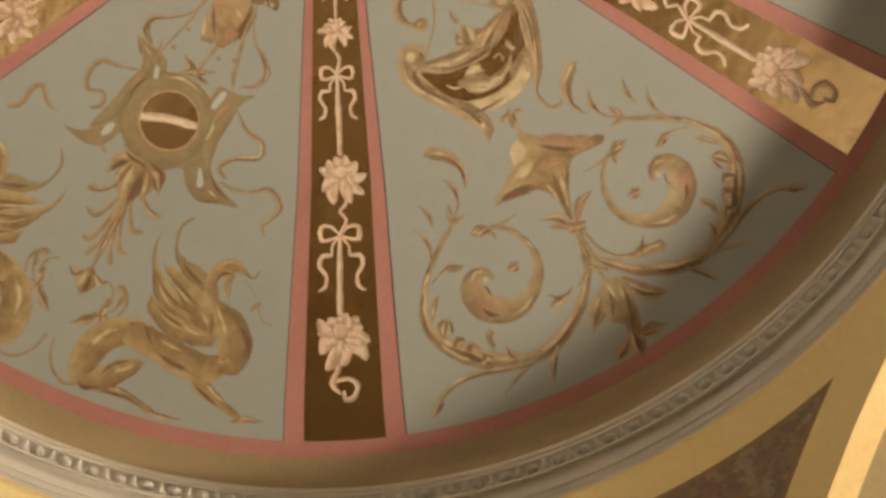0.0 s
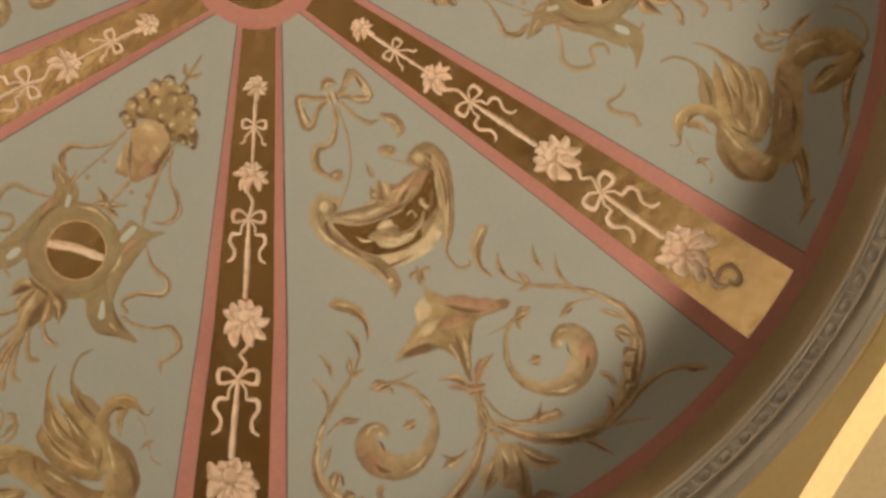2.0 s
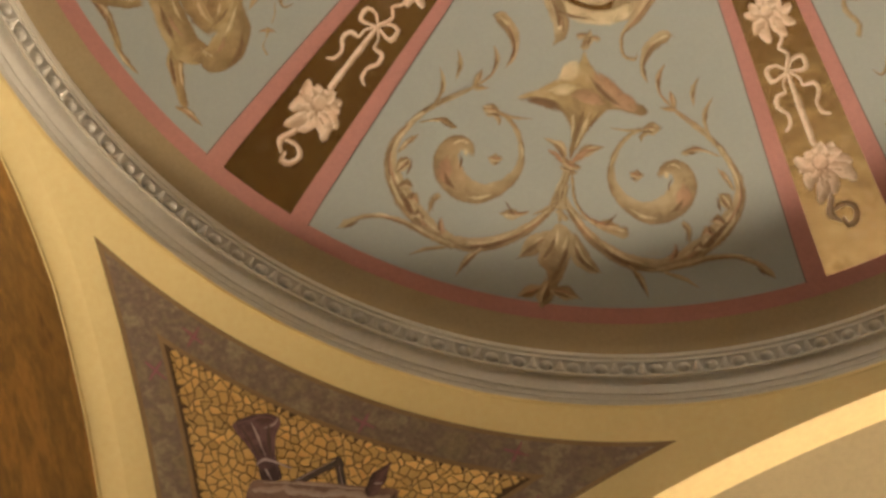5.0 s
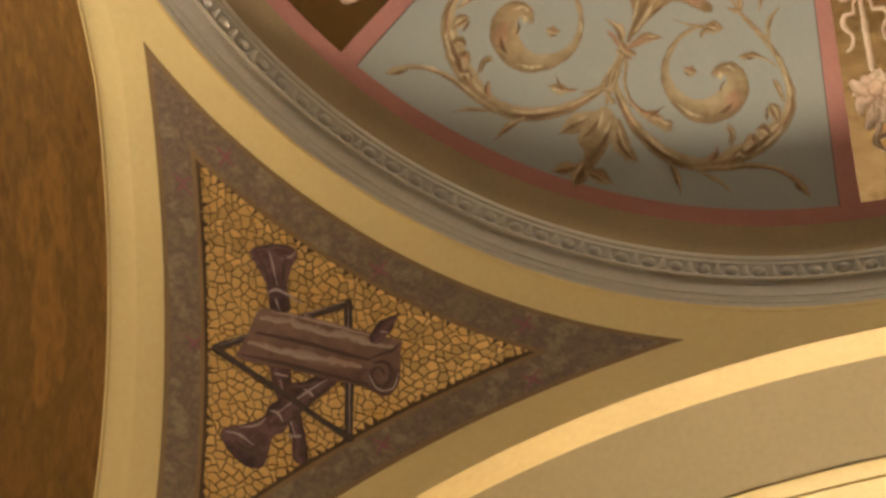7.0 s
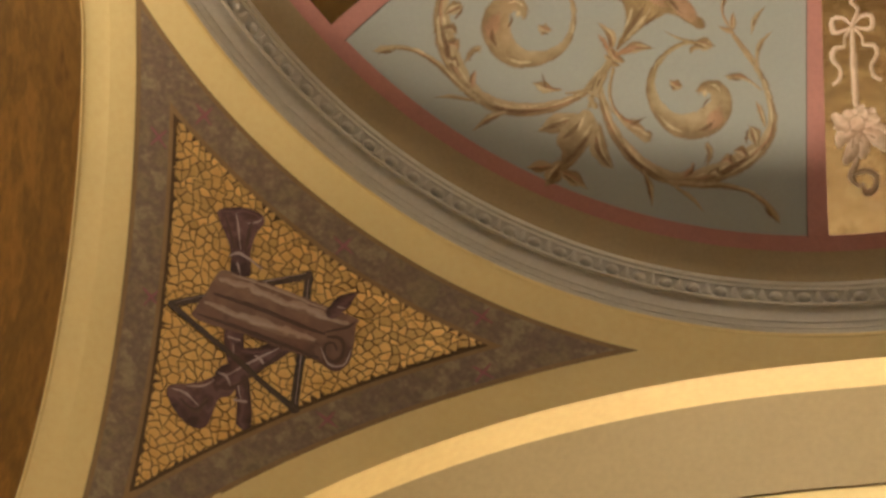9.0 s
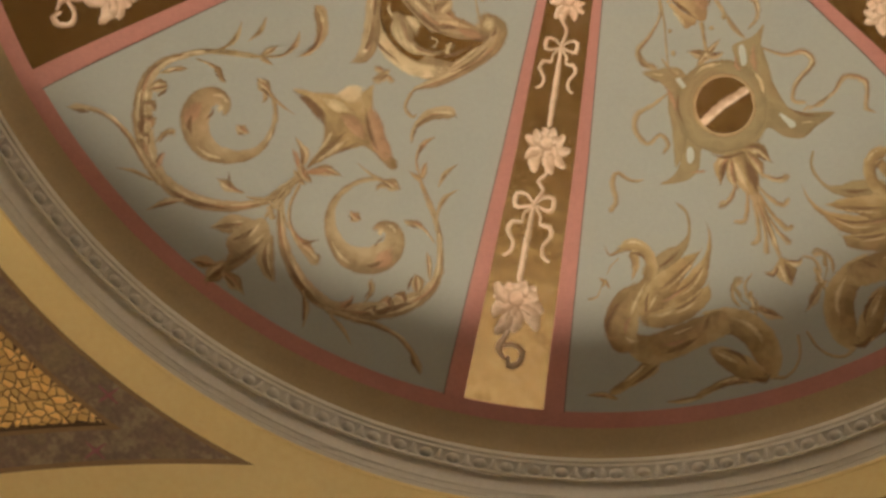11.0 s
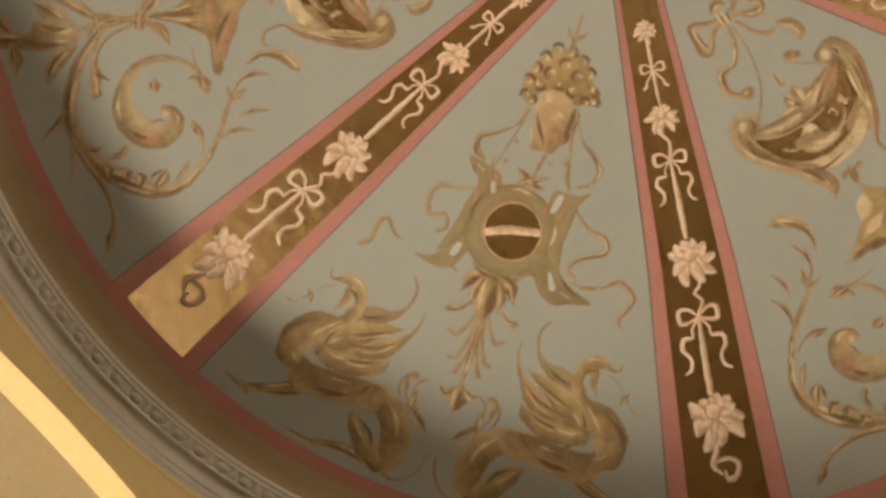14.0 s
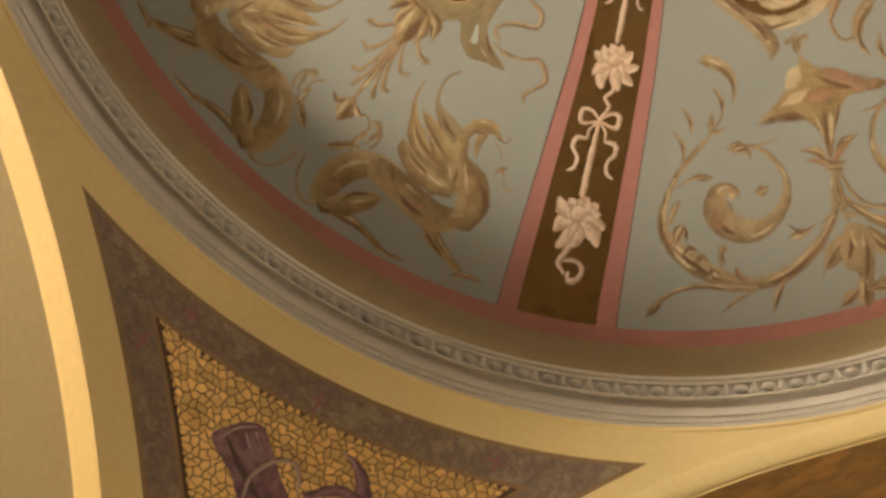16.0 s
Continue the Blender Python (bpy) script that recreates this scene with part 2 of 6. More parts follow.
for pend, sx, sy in PENDS:
    for name, material, dx, dz, drop, label in (("outer_line", M_BROWNLINE, 0.0, 0.0, 0.002, ""), ("border", M_BORDER, 0.016, 0.014, 0.004, "purple-grey marbled border"),
                                                ("inner_line", M_BROWNLINE, 0.112, 0.122, 0.0055, ""), ("mosaic_bed", M_GROUT, 0.126, 0.138, 0.0065, "dark bed of the gold mosaic field")):
        x_edge = (2.817 - dx, 0.043) if sx < 0 else (2.835 - dx, 0.03)
        y_edge = (2.864 - dx, -0.014) if sx < 0 else (2.878 - dx, 0.0)
        part(name, grid(pend_patch(sx, sy, x_edge, y_edge, 9.096 - dz, drop), 64, 24), material, pend, label)

# ---- arches and vaults ----


def arch_curve(n, inset, along_x, side=1):
    """The arch's edge in its plane: (along, out, height)."""
    pts = []
    for k in range(n + 1):
        b = math.pi * (0.02 + 0.96 * k / n)
        t = 2.92 * math.cos(b)
        out = edge_limit(t * side, along_x)
        z = ZC + math.sqrt(max(RHO * RHO - out * out - t * t, 0.0))
        n_t, n_z = -math.cos(b), -math.sin(b)
        pts.append((t + n_t * inset, out, z + n_z * inset))
    return pts


def sweep(profile, turn_deg, n=64):
    """Sweeps (outward, inward) offsets along an arch that faces the azimuth."""
    turn = Matrix.Rotation(radians(turn_deg - 90), 3, "Z")
    bm = bmesh.new()
    rows = []
    for dy, inset in profile:
        rows.append([bm.verts.new(turn @ Vector((t, out + dy, z))) for t, out, z in arch_curve(n, inset, turn_deg in (90, 270), -1 if turn_deg == 270 else 1)])
    for p, q in zip(rows, rows[1:]):
        for i in range(n):
            bm.faces.new((p[i], p[i + 1], q[i + 1], q[i]))
    bmesh.ops.recalc_face_normals(bm, faces=bm.faces)
    return bm


for deg in (90, 270):
    arch = thing("arch", "cream plaster arch with a splayed edge and a sunk soffit", "arch")
    arch.matrix_basis = BELOW
    part("splay", sweep([(0.0, 0.0), (0.006, -0.001), (0.10, -0.052), (0.106, -0.053), (0.16, -0.080)], deg), M_SPLAY, arch)
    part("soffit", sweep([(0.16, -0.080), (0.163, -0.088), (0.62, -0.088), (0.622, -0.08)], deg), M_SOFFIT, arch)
    part("second_border", sweep([(0.622, -0.08), (0.66, -0.072), (0.70, -0.080), (0.705, -0.070), (0.78, -0.075), (5.2, -0.075), (8.7 if deg == 90 else 5.2, -0.075)], deg), M_CREAM, arch)
for deg in (0, 180):
    vault = thing("vault", "barrel vault painted in brown and orange marbling", "vault")
    vault.matrix_basis = BELOW

    def roll_at(u, v, side=1 if deg == 0 else -1):
        t = 5.6 * u - 2.8
        out = edge_limit(t, False) - 0.075 * v
        return Vector((side * out, side * t, on_sphere(out, t).z - 0.002 - 0.011 * math.sin(math.pi * v) ** 0.6))

    part("roll", grid(roll_at, 72, 8), M_CREAM, vault, "rounded cream edge of the vault")
    part("edge", sweep([(0.0, 0.0), (0.012, 0.0), (0.014, 0.008)], deg), M_CREAM, vault)
    part("marbling", sweep([(0.014, 0.008), (0.3, 0.008), (1.2, 0.008), (4.6, 0.008)], deg), M_MARBLE, vault)

# ---- the room below ----
# Out of sight; its dark colour keeps rib reflections and bounced light low.
floor = part("floor", box(-8, 8, -8, 11.8, -0.2, 0), M_FLOOR, None, smooth=False)
tagged(floor, "unseen floor kept dark for the reflections in the gold ribs", "floor", kind="structure")
# Unseen pale sheets, added where the gold ribs should mirror something bright.
for b in ((-0.5, 0.85, 2.6, 9.5), (-2.5, 2.5, -7.6, -0.45)):
    carpet = part("floor_reflector", box(*b, 0.0, 0.012), M_REFLECTOR, None, smooth=False)
    tagged(carpet, "unseen cream reflector added on the floor, mirrored in the gold ribs", "carpet")
for k, (sx, sy) in enumerate(((1, 1), (-1, 1), (-1, -1), (1, -1))):
    w = part("wall_pier_%d" % (k + 1), box(*sorted((sx * 2.93, sx * 8)), *sorted((sy * 2.93, 11.6 if sy > 0 else -8)), 0, ZC + 0.3), M_WALL, None, smooth=False)
    tagged(w, "warm plaster pier under the pendentive", "wall", kind="structure")
for k, b in enumerate(((-8.2, 8.2, 11.6, 11.8), (-8.2, 8.2, -8.2, -8), (8, 8.2, -8, 11.6), (-8.2, -8, -8, 11.6))):
    w = part("wall_end_%d" % (k + 1), box(*b, -0.2, 12), M_WALL, None, smooth=False)
    tagged(w, "warm plaster end wall", "wall", kind="structure")
roof = part("ceiling", box(-8.2, 8.2, -8.2, 11.8, 12, 12.2), M_WALL, None, smooth=False)
tagged(roof, "plain roof slab above the dome", "ceiling", kind="structure")

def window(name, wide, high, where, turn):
    """A framed window added out of sight in an end wall, three panes by two, with a sill."""
    top = thing(name, "tall painted window added unseen in the end wall to carry fill light", "window", "structure")
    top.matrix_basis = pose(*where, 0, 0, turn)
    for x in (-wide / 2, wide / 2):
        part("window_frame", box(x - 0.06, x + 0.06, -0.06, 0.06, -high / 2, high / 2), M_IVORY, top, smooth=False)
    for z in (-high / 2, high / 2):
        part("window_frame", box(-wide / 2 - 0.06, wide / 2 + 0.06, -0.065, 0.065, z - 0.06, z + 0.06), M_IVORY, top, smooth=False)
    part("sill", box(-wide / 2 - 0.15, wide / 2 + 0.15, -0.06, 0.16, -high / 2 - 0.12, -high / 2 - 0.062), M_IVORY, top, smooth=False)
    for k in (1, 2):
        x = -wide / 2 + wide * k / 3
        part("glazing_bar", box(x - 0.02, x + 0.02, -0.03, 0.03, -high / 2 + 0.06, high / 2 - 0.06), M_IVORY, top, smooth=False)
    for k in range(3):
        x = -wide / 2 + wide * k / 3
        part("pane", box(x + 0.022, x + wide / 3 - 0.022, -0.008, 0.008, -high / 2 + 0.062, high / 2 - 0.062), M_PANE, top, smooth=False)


M_PANE = mat("glowing_fill_pane", [(0.55, 0.57, 0.55), (0.62, 0.64, 0.62)], 0.1, scale=2, bump=0.02)
# The panes are made to glow as extra fill for cornice and mosaic.
pane_glow = M_PANE.node_tree.nodes["Principled BSDF"]
pane_glow.inputs["Emission Color"].default_value, pane_glow.inputs["Emission Strength"].default_value = (1.0, 0.91, 0.77, 1), 2.2
window("added_window_1", 3.1, 2.2, (1.3, 11.52, 1.9), 180)
window("added_window_5", 1.8, 1.8, (0.2, 11.52, 5.6), 180)
window("added_window_2", 5.0, 3.6, (0, -7.92, 6.6), 0)
window("added_window_3", 1.8, 1.2, (7.92, 1.8, 8.0), 90)
window("added_window_4", 1.8, 1.2, (-7.92, 1.8, 8.0), 270)

# ---- painted ornament ----
from mathutils import geometry


def brush(name, stops, feather=0.5, rough=0.6, thin=1.0):
    """A brushed paint: its tones run across the stroke, broken by noises; the edge is feathered and the paint may be thin."""
    m = bpy.data.materials.new(name)
    m.use_nodes = True
    t = m.node_tree
    n, l = t.nodes, t.links
    b = n["Principled BSDF"]
    b.inputs["Roughness"].default_value = rough

    def noise(scale, detail):
        q = n.new("ShaderNodeTexNoise")
        q.inputs["Scale"].default_value, q.inputs["Detail"].default_value = scale, detail
        l.new(uv.outputs["Object"], q.inputs["Vector"])
        return q.outputs["Fac"]

    def reach(value, lo, hi, a, z):
        q = n.new("ShaderNodeMapRange")
        q.inputs["From Min"].default_value, q.inputs["From Max"].default_value = lo, hi
        q.inputs["To Min"].default_value, q.inputs["To Max"].default_value = a, z
        l.new(value, q.inputs["Value"])
        return q.outputs[0]

    def join(kind, p, q):
        k = n.new("ShaderNodeMath")
        k.operation = kind
        l.new(p, k.inputs[0])
        l.new(q, k.inputs[1])
        return k.outputs[0]

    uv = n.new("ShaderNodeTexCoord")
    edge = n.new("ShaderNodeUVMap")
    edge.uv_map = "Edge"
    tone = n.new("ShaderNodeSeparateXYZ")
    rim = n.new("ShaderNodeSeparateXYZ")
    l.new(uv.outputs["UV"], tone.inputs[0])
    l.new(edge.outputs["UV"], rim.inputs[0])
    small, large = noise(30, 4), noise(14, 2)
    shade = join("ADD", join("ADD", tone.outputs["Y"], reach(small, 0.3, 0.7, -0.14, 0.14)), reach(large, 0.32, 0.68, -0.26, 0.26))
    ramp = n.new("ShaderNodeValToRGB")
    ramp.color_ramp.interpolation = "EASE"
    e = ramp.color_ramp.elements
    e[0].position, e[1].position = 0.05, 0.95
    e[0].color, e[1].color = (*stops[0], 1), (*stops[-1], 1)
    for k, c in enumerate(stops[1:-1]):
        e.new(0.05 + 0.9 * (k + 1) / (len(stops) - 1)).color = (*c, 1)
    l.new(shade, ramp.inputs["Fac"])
    glaze = n.new("ShaderNodeMix")
    glaze.data_type, glaze.blend_type = "RGBA", "MULTIPLY"
    glaze.inputs["B"].default_value = (0.92, 0.74, 0.64, 1)
    l.new(reach(noise(7, 3), 0.48, 0.68, 0.0, 0.5), glaze.inputs["Factor"])
    l.new(ramp.outputs["Color"], glaze.inputs["A"])
    l.new(glaze.outputs["Result"], b.inputs["Base Color"])
    if feather:
        soft = n.new("ShaderNodeMapRange")
        soft.interpolation_type = "SMOOTHSTEP"
        soft.inputs["From Max"].default_value = feather
        l.new(join("ADD", rim.outputs["X"], reach(small, 0.3, 0.7, -0.1, 0.1)), soft.inputs["Value"])
        cover = soft.outputs[0]
        if thin < 1.0:
            cover = join("MULTIPLY", cover, reach(large, 0.35, 0.65, thin - 0.25, thin + 0.1))
        dry = join("SUBTRACT", cover, reach(noise(330, 0), 0.28, 0.72, 0.04, 0.66))   # the dry brush breaks up into specks at its edge
        l.new(reach(dry, -0.05, 0.05, 0.0, 1.0), b.inputs["Alpha"])
    return m


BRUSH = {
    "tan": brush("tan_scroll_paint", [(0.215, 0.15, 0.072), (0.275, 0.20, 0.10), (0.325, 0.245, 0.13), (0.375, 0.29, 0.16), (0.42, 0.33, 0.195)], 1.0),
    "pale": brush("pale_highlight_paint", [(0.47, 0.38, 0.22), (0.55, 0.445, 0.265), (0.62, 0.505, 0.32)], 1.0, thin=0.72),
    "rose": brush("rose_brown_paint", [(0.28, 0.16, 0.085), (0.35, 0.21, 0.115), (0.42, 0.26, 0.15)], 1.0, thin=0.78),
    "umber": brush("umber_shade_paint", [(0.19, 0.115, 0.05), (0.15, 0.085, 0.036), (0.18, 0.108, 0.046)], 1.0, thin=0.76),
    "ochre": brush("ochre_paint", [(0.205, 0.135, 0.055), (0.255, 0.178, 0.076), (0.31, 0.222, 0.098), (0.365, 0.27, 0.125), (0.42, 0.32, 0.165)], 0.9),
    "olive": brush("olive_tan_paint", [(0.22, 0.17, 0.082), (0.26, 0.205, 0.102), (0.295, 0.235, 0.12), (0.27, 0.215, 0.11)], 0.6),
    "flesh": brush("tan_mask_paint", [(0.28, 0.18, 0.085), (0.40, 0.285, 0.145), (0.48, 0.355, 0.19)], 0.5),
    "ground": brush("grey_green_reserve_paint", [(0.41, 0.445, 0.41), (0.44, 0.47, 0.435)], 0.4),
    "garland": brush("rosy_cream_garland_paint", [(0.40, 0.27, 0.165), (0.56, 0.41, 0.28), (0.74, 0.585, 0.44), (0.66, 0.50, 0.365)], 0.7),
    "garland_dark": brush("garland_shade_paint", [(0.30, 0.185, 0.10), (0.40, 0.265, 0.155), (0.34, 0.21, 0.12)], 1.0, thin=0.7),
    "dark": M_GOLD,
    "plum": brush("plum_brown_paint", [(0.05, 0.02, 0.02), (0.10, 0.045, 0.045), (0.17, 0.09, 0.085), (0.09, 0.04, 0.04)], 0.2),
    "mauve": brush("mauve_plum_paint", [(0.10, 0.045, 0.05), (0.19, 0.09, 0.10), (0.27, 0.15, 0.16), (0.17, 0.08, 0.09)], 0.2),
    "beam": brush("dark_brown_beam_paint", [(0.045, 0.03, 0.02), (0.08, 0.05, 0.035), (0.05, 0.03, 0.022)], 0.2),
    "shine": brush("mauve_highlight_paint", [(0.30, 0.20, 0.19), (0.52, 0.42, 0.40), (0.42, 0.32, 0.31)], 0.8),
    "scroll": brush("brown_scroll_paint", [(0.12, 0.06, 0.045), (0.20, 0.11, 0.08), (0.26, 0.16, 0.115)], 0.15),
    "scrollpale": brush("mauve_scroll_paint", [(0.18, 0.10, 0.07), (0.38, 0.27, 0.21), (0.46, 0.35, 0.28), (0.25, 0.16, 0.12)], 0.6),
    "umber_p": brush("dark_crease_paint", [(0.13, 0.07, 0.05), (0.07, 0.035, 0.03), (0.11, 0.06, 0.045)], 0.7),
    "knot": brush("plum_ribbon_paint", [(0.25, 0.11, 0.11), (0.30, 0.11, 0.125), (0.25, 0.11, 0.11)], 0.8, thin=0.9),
}


def dome_place(s, v, drop):
    """Panel coordinates to the dome, for a panel whose middle looks along +x: s to the right seen from below, v outward."""
    r = math.hypot(s, v)
    return (v, -s, dome_z(r) - drop)


def pend_place(s, v, drop):
    """The same on the pendentive's sphere: v along the meridian from the top, s along the parallel."""
    th = v / RHO
    a = -s / (RHO * math.sin(th))
    k = RHO - drop
    return (k * math.sin(th) * math.cos(a), k * math.sin(th) * math.sin(a), ZC + k * math.cos(th))


def spline(pts, widths=None, closed=False, step=1.4):
    """A smooth curve through the points, in centimetres, with the widths along it."""
    P = [Vector(p) for p in pts]
    n = len(P)
    out, ws = [], []
    spans = n if closed else n - 1
    for i in range(spans):
        if closed:
            a, b, c, d = (P[(i + k) % n] for k in (-1, 0, 1, 2))
        else:
            b, c = P[i], P[i + 1]
            a = P[i - 1] if i else b * 2 - c
            d = P[i + 2] if i + 2 < n else c * 2 - b
        m = max(2, int((c - b).length / step))
        for k in range(m):
            t = k / m
            out.append(0.5 * ((2 * b) + (c - a) * t + (2 * a - 5 * b + 4 * c - d) * t * t + (3 * b - a - 3 * c + d) * t ** 3))
            if widths:
                e = t * t * (3 - 2 * t)
                ws.append(widths[i] + (widths[i + 1] - widths[i]) * e)
    if not closed:
        out.append(P[-1])
        if widths:
            ws.append(widths[-1])
    return out, ws


SPREAD = {"dark": 1.0, "beam": 1.0, "umber": 1.7, "rose": 1.9, "pale": 1.9, "tan": 1.9, "olive": 1.6}   # how far a brush spreads its paint
SOLID = ("beam", "plum", "scroll", "garland")   # paints laid on to the very end of the stroke


class Ornament:
    """Flat painted strokes and fields, laid one over another on a curved ground."""

    layers = 0

    def __init__(self, place, base=0.0047, seed=1):
        self.place, self.base = place, base
        self.verts, self.faces, self.uvs, self.rims, self.slots, self.styles = [], [], [], [], [], []
        self.rng = random.Random(seed)
        Ornament.layers = 0

    def slot(self, style):
        if style not in self.styles:
            self.styles.append(style)
        return self.styles.index(style)

    def drop(self):
        """Each stroke a hair lower than the one before, so that crossing strokes do not share a plane."""
        Ornament.layers += 1
        return self.base + 0.000025 * Ornament.layers

    def line(self, style, pts, widths, flip=False):
        """A stroke of changing width; broad ones are modelled with broken darks and lights."""
        self.stroke(style, pts, widths, flip=flip)
        if style in ("tan", "ochre") and 1.9 < max(widths) < 7:
            side = 1 if self.rng.random() < 0.75 else -1
            for paint, wide, off in (("umber", 0.44, -0.22), ("rose", 0.40, -0.06), ("pale", 0.40, 0.18)):
                self.stroke(paint, pts, [wide * w for w in widths], flip=flip, aside=[side * off * w for w in widths], broken=True)

    def stroke(self, style, pts, widths, dx=0.0, dy=0.0, scale=1.0, flip=False, aside=None, broken=False):
        pts = [((x * (-1 if flip else 1)) * scale + dx, y * scale + dy) for x, y in pts]
        line, ws = spline(pts, [w * scale * SPREAD.get(style, 1.25) for w in widths])
        off = spline(pts, aside)[1] if aside else [0.0] * len(line)
        line = [Vector(p) for p in line]
        if flip:
            off = [-v for v in off]
        if broken:   # the brush lifts and presses along the way
            a, b, c = self.rng.uniform(0, 6), self.rng.uniform(0, 6), self.rng.uniform(0.24, 0.42)
            ws = [w * max(0.04, 0.55 + 0.5 * math.sin(a + c * i) + 0.25 * math.sin(b + 2.3 * c * i)) for i, w in enumerate(ws)]
        if len(line) > 1:   # rounded ends
            for end, before, at in ((line[-1], line[-2], None), (line[0], line[1], 0)):
                w = ws[-1] if at is None else ws[0]
                o = off[-1] if at is None else off[0]
                d = (end - before).normalized() if (end - before).length > 1e-6 else Vector((0, 1))
                for k in (0.45, 0.8, 0.97):
                    q, v = end + d * (0.5 * w * k), w * math.sqrt(1 - k * k)
                    if at is None:
                        line.append(q), ws.append(v), off.append(o)
                    else:
                        line.insert(0, q), ws.insert(0, v), off.insert(0, o)
        drop, slot, start = self.drop(), self.slot(style), len(self.verts)
        n = len(line)
        run = [0.0]
        for p, q in zip(line, line[1:]):
            run.append(run[-1] + (q - p).length)
        fade = 0.34 * run[-1] if style in ("umber", "rose", "pale") else min(0.3 * run[-1], 0.5 * max(ws))
        cols = max(3, 2 * math.ceil(max(ws) / 5) + 1)
        for i, (p, w) in enumerate(zip(line, ws)):
            d = (line[min(i + 1, n - 1)] - line[max(i - 1, 0)])
            if d.length < 1e-6:
                d = Vector((0, 1))
            d.normalize()
            nrm = Vector((-d.y, d.x))
            p = p + nrm * off[i]
            w = 0.5 * (w + min(0.12 * w, 0.2) * self.rng.uniform(-1, 1))
            for k in range(cols):
                c = 1 - 2 * k / (cols - 1)
                q = p + nrm * (w * c)
                self.verts.append(self.place(q.x / 100, q.y / 100, drop))
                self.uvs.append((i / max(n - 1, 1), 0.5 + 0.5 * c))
                self.rims.append((min(1.0, (1 - abs(c)) * w / min(max(w, 0.01), 1.6)) * min(1.0, 0.25 * (style in SOLID) + min(run[i], run[-1] - run[i]) / max(fade, 0.05)), 0.0))
        for i in range(n - 1):
            for k in range(cols - 1):
                a = start + cols * i + k
                self.faces.append((a, a + 1, a + cols + 1, a + cols))
                self.slots.append(slot)

    def fill(self, style, pts):
        line, _ = spline(pts, closed=True, step=1.5)
        drop, slot = self.drop(), self.slot(style)
        lo = min(-0.5 * p.x - 0.8 * p.y for p in line)
        hi = max(-0.5 * p.x - 0.8 * p.y for p in line)
        ends = [(line[i - 1], line[i] - line[i - 1]) for i in range(len(line))]
        rim_at, index = {}, {}

        def rim(c):
            key = (round(c.x, 2), round(c.y, 2))
            if key not in rim_at:
                best = 9.0
                for a, d in ends:
                    t = min(1.0, max(0.0, (c - a).dot(d) / max(d.length_squared, 1e-9)))
                    best = min(best, (c - a - d * t).length)
                rim_at[key] = min(1.0, best / (2.4 if style == "ochre" else 1.1))
            return rim_at[key]

        tris = [[line[i] for i in t] for t in geometry.tessellate_polygon([[Vector((p.x, p.y, 0)) for p in line]])]
        limit = 2.2
        while max((t[i] - t[i - 1]).length for t in tris for i in range(3)) > limit:   # cut small enough to follow the vault
            cut = []
            for p, q, r in tris:
                a, b, c = (p - q).length, (q - r).length, (r - p).length
                if max(a, b, c) <= limit:
                    cut.append([p, q, r])
                elif a >= b and a >= c:
                    m = (p + q) / 2
                    cut += [[p, m, r], [m, q, r]]
                elif b >= c:
                    m = (q + r) / 2
                    cut += [[p, q, m], [p, m, r]]
                else:
                    m = (r + p) / 2
                    cut += [[p, q, m], [m, q, r]]
            tris = cut
        for t in tris:
            face = []
            for c in t:
                key = (round(c.x, 2), round(c.y, 2))
                if key not in index:
                    index[key] = len(self.verts)
                    self.verts.append(self.place(c.x / 100, c.y / 100, drop))
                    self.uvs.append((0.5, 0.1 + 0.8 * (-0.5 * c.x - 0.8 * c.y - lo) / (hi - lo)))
                    self.rims.append((rim(c), 0.0))
                face.append(index[key])
            if len(set(face)) == 3:
                self.faces.append(tuple(face))
                self.slots.append(slot)

    def disc(self, style, x, y, r):
        self.fill(style, [(x + r * math.cos(k * math.pi / 5), y + r * math.sin(k * math.pi / 5)) for k in range(10)])

    def mesh(self, name, flip=False):
        me = bpy.data.meshes.new(name)
        me.from_pydata([(x, -y, z) for x, y, z in self.verts] if flip else self.verts, [], self.faces)
        for st in self.styles:
            me.materials.append(BRUSH[st])
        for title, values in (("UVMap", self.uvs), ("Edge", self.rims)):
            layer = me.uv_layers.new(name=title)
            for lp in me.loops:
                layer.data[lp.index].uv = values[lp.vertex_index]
        for p, k in zip(me.polygons, self.slots):
            p.material_index, p.use_smooth = k, True
        return me


def sheet(motif, name, place, base):
    """A new piece of a motif, painted over the pieces before it."""
    so_far = Ornament.layers if motif else 0
    o = Ornament(place, base, 1 + len(motif))
    Ornament.layers = so_far
    motif.append((name, o))
    return o


def lay(name, me, parent, deg, label="", shift=0.0):
    """One painted motif on the pendentive at an azimuth."""
    ob = new(name, me)
    ob.parent = parent
    ob.matrix_basis = pose(0, 0, 0, 0, 0, deg) @ Matrix.Translation((0, -shift, 0))
    if label:
        ob["label"] = label
    return ob


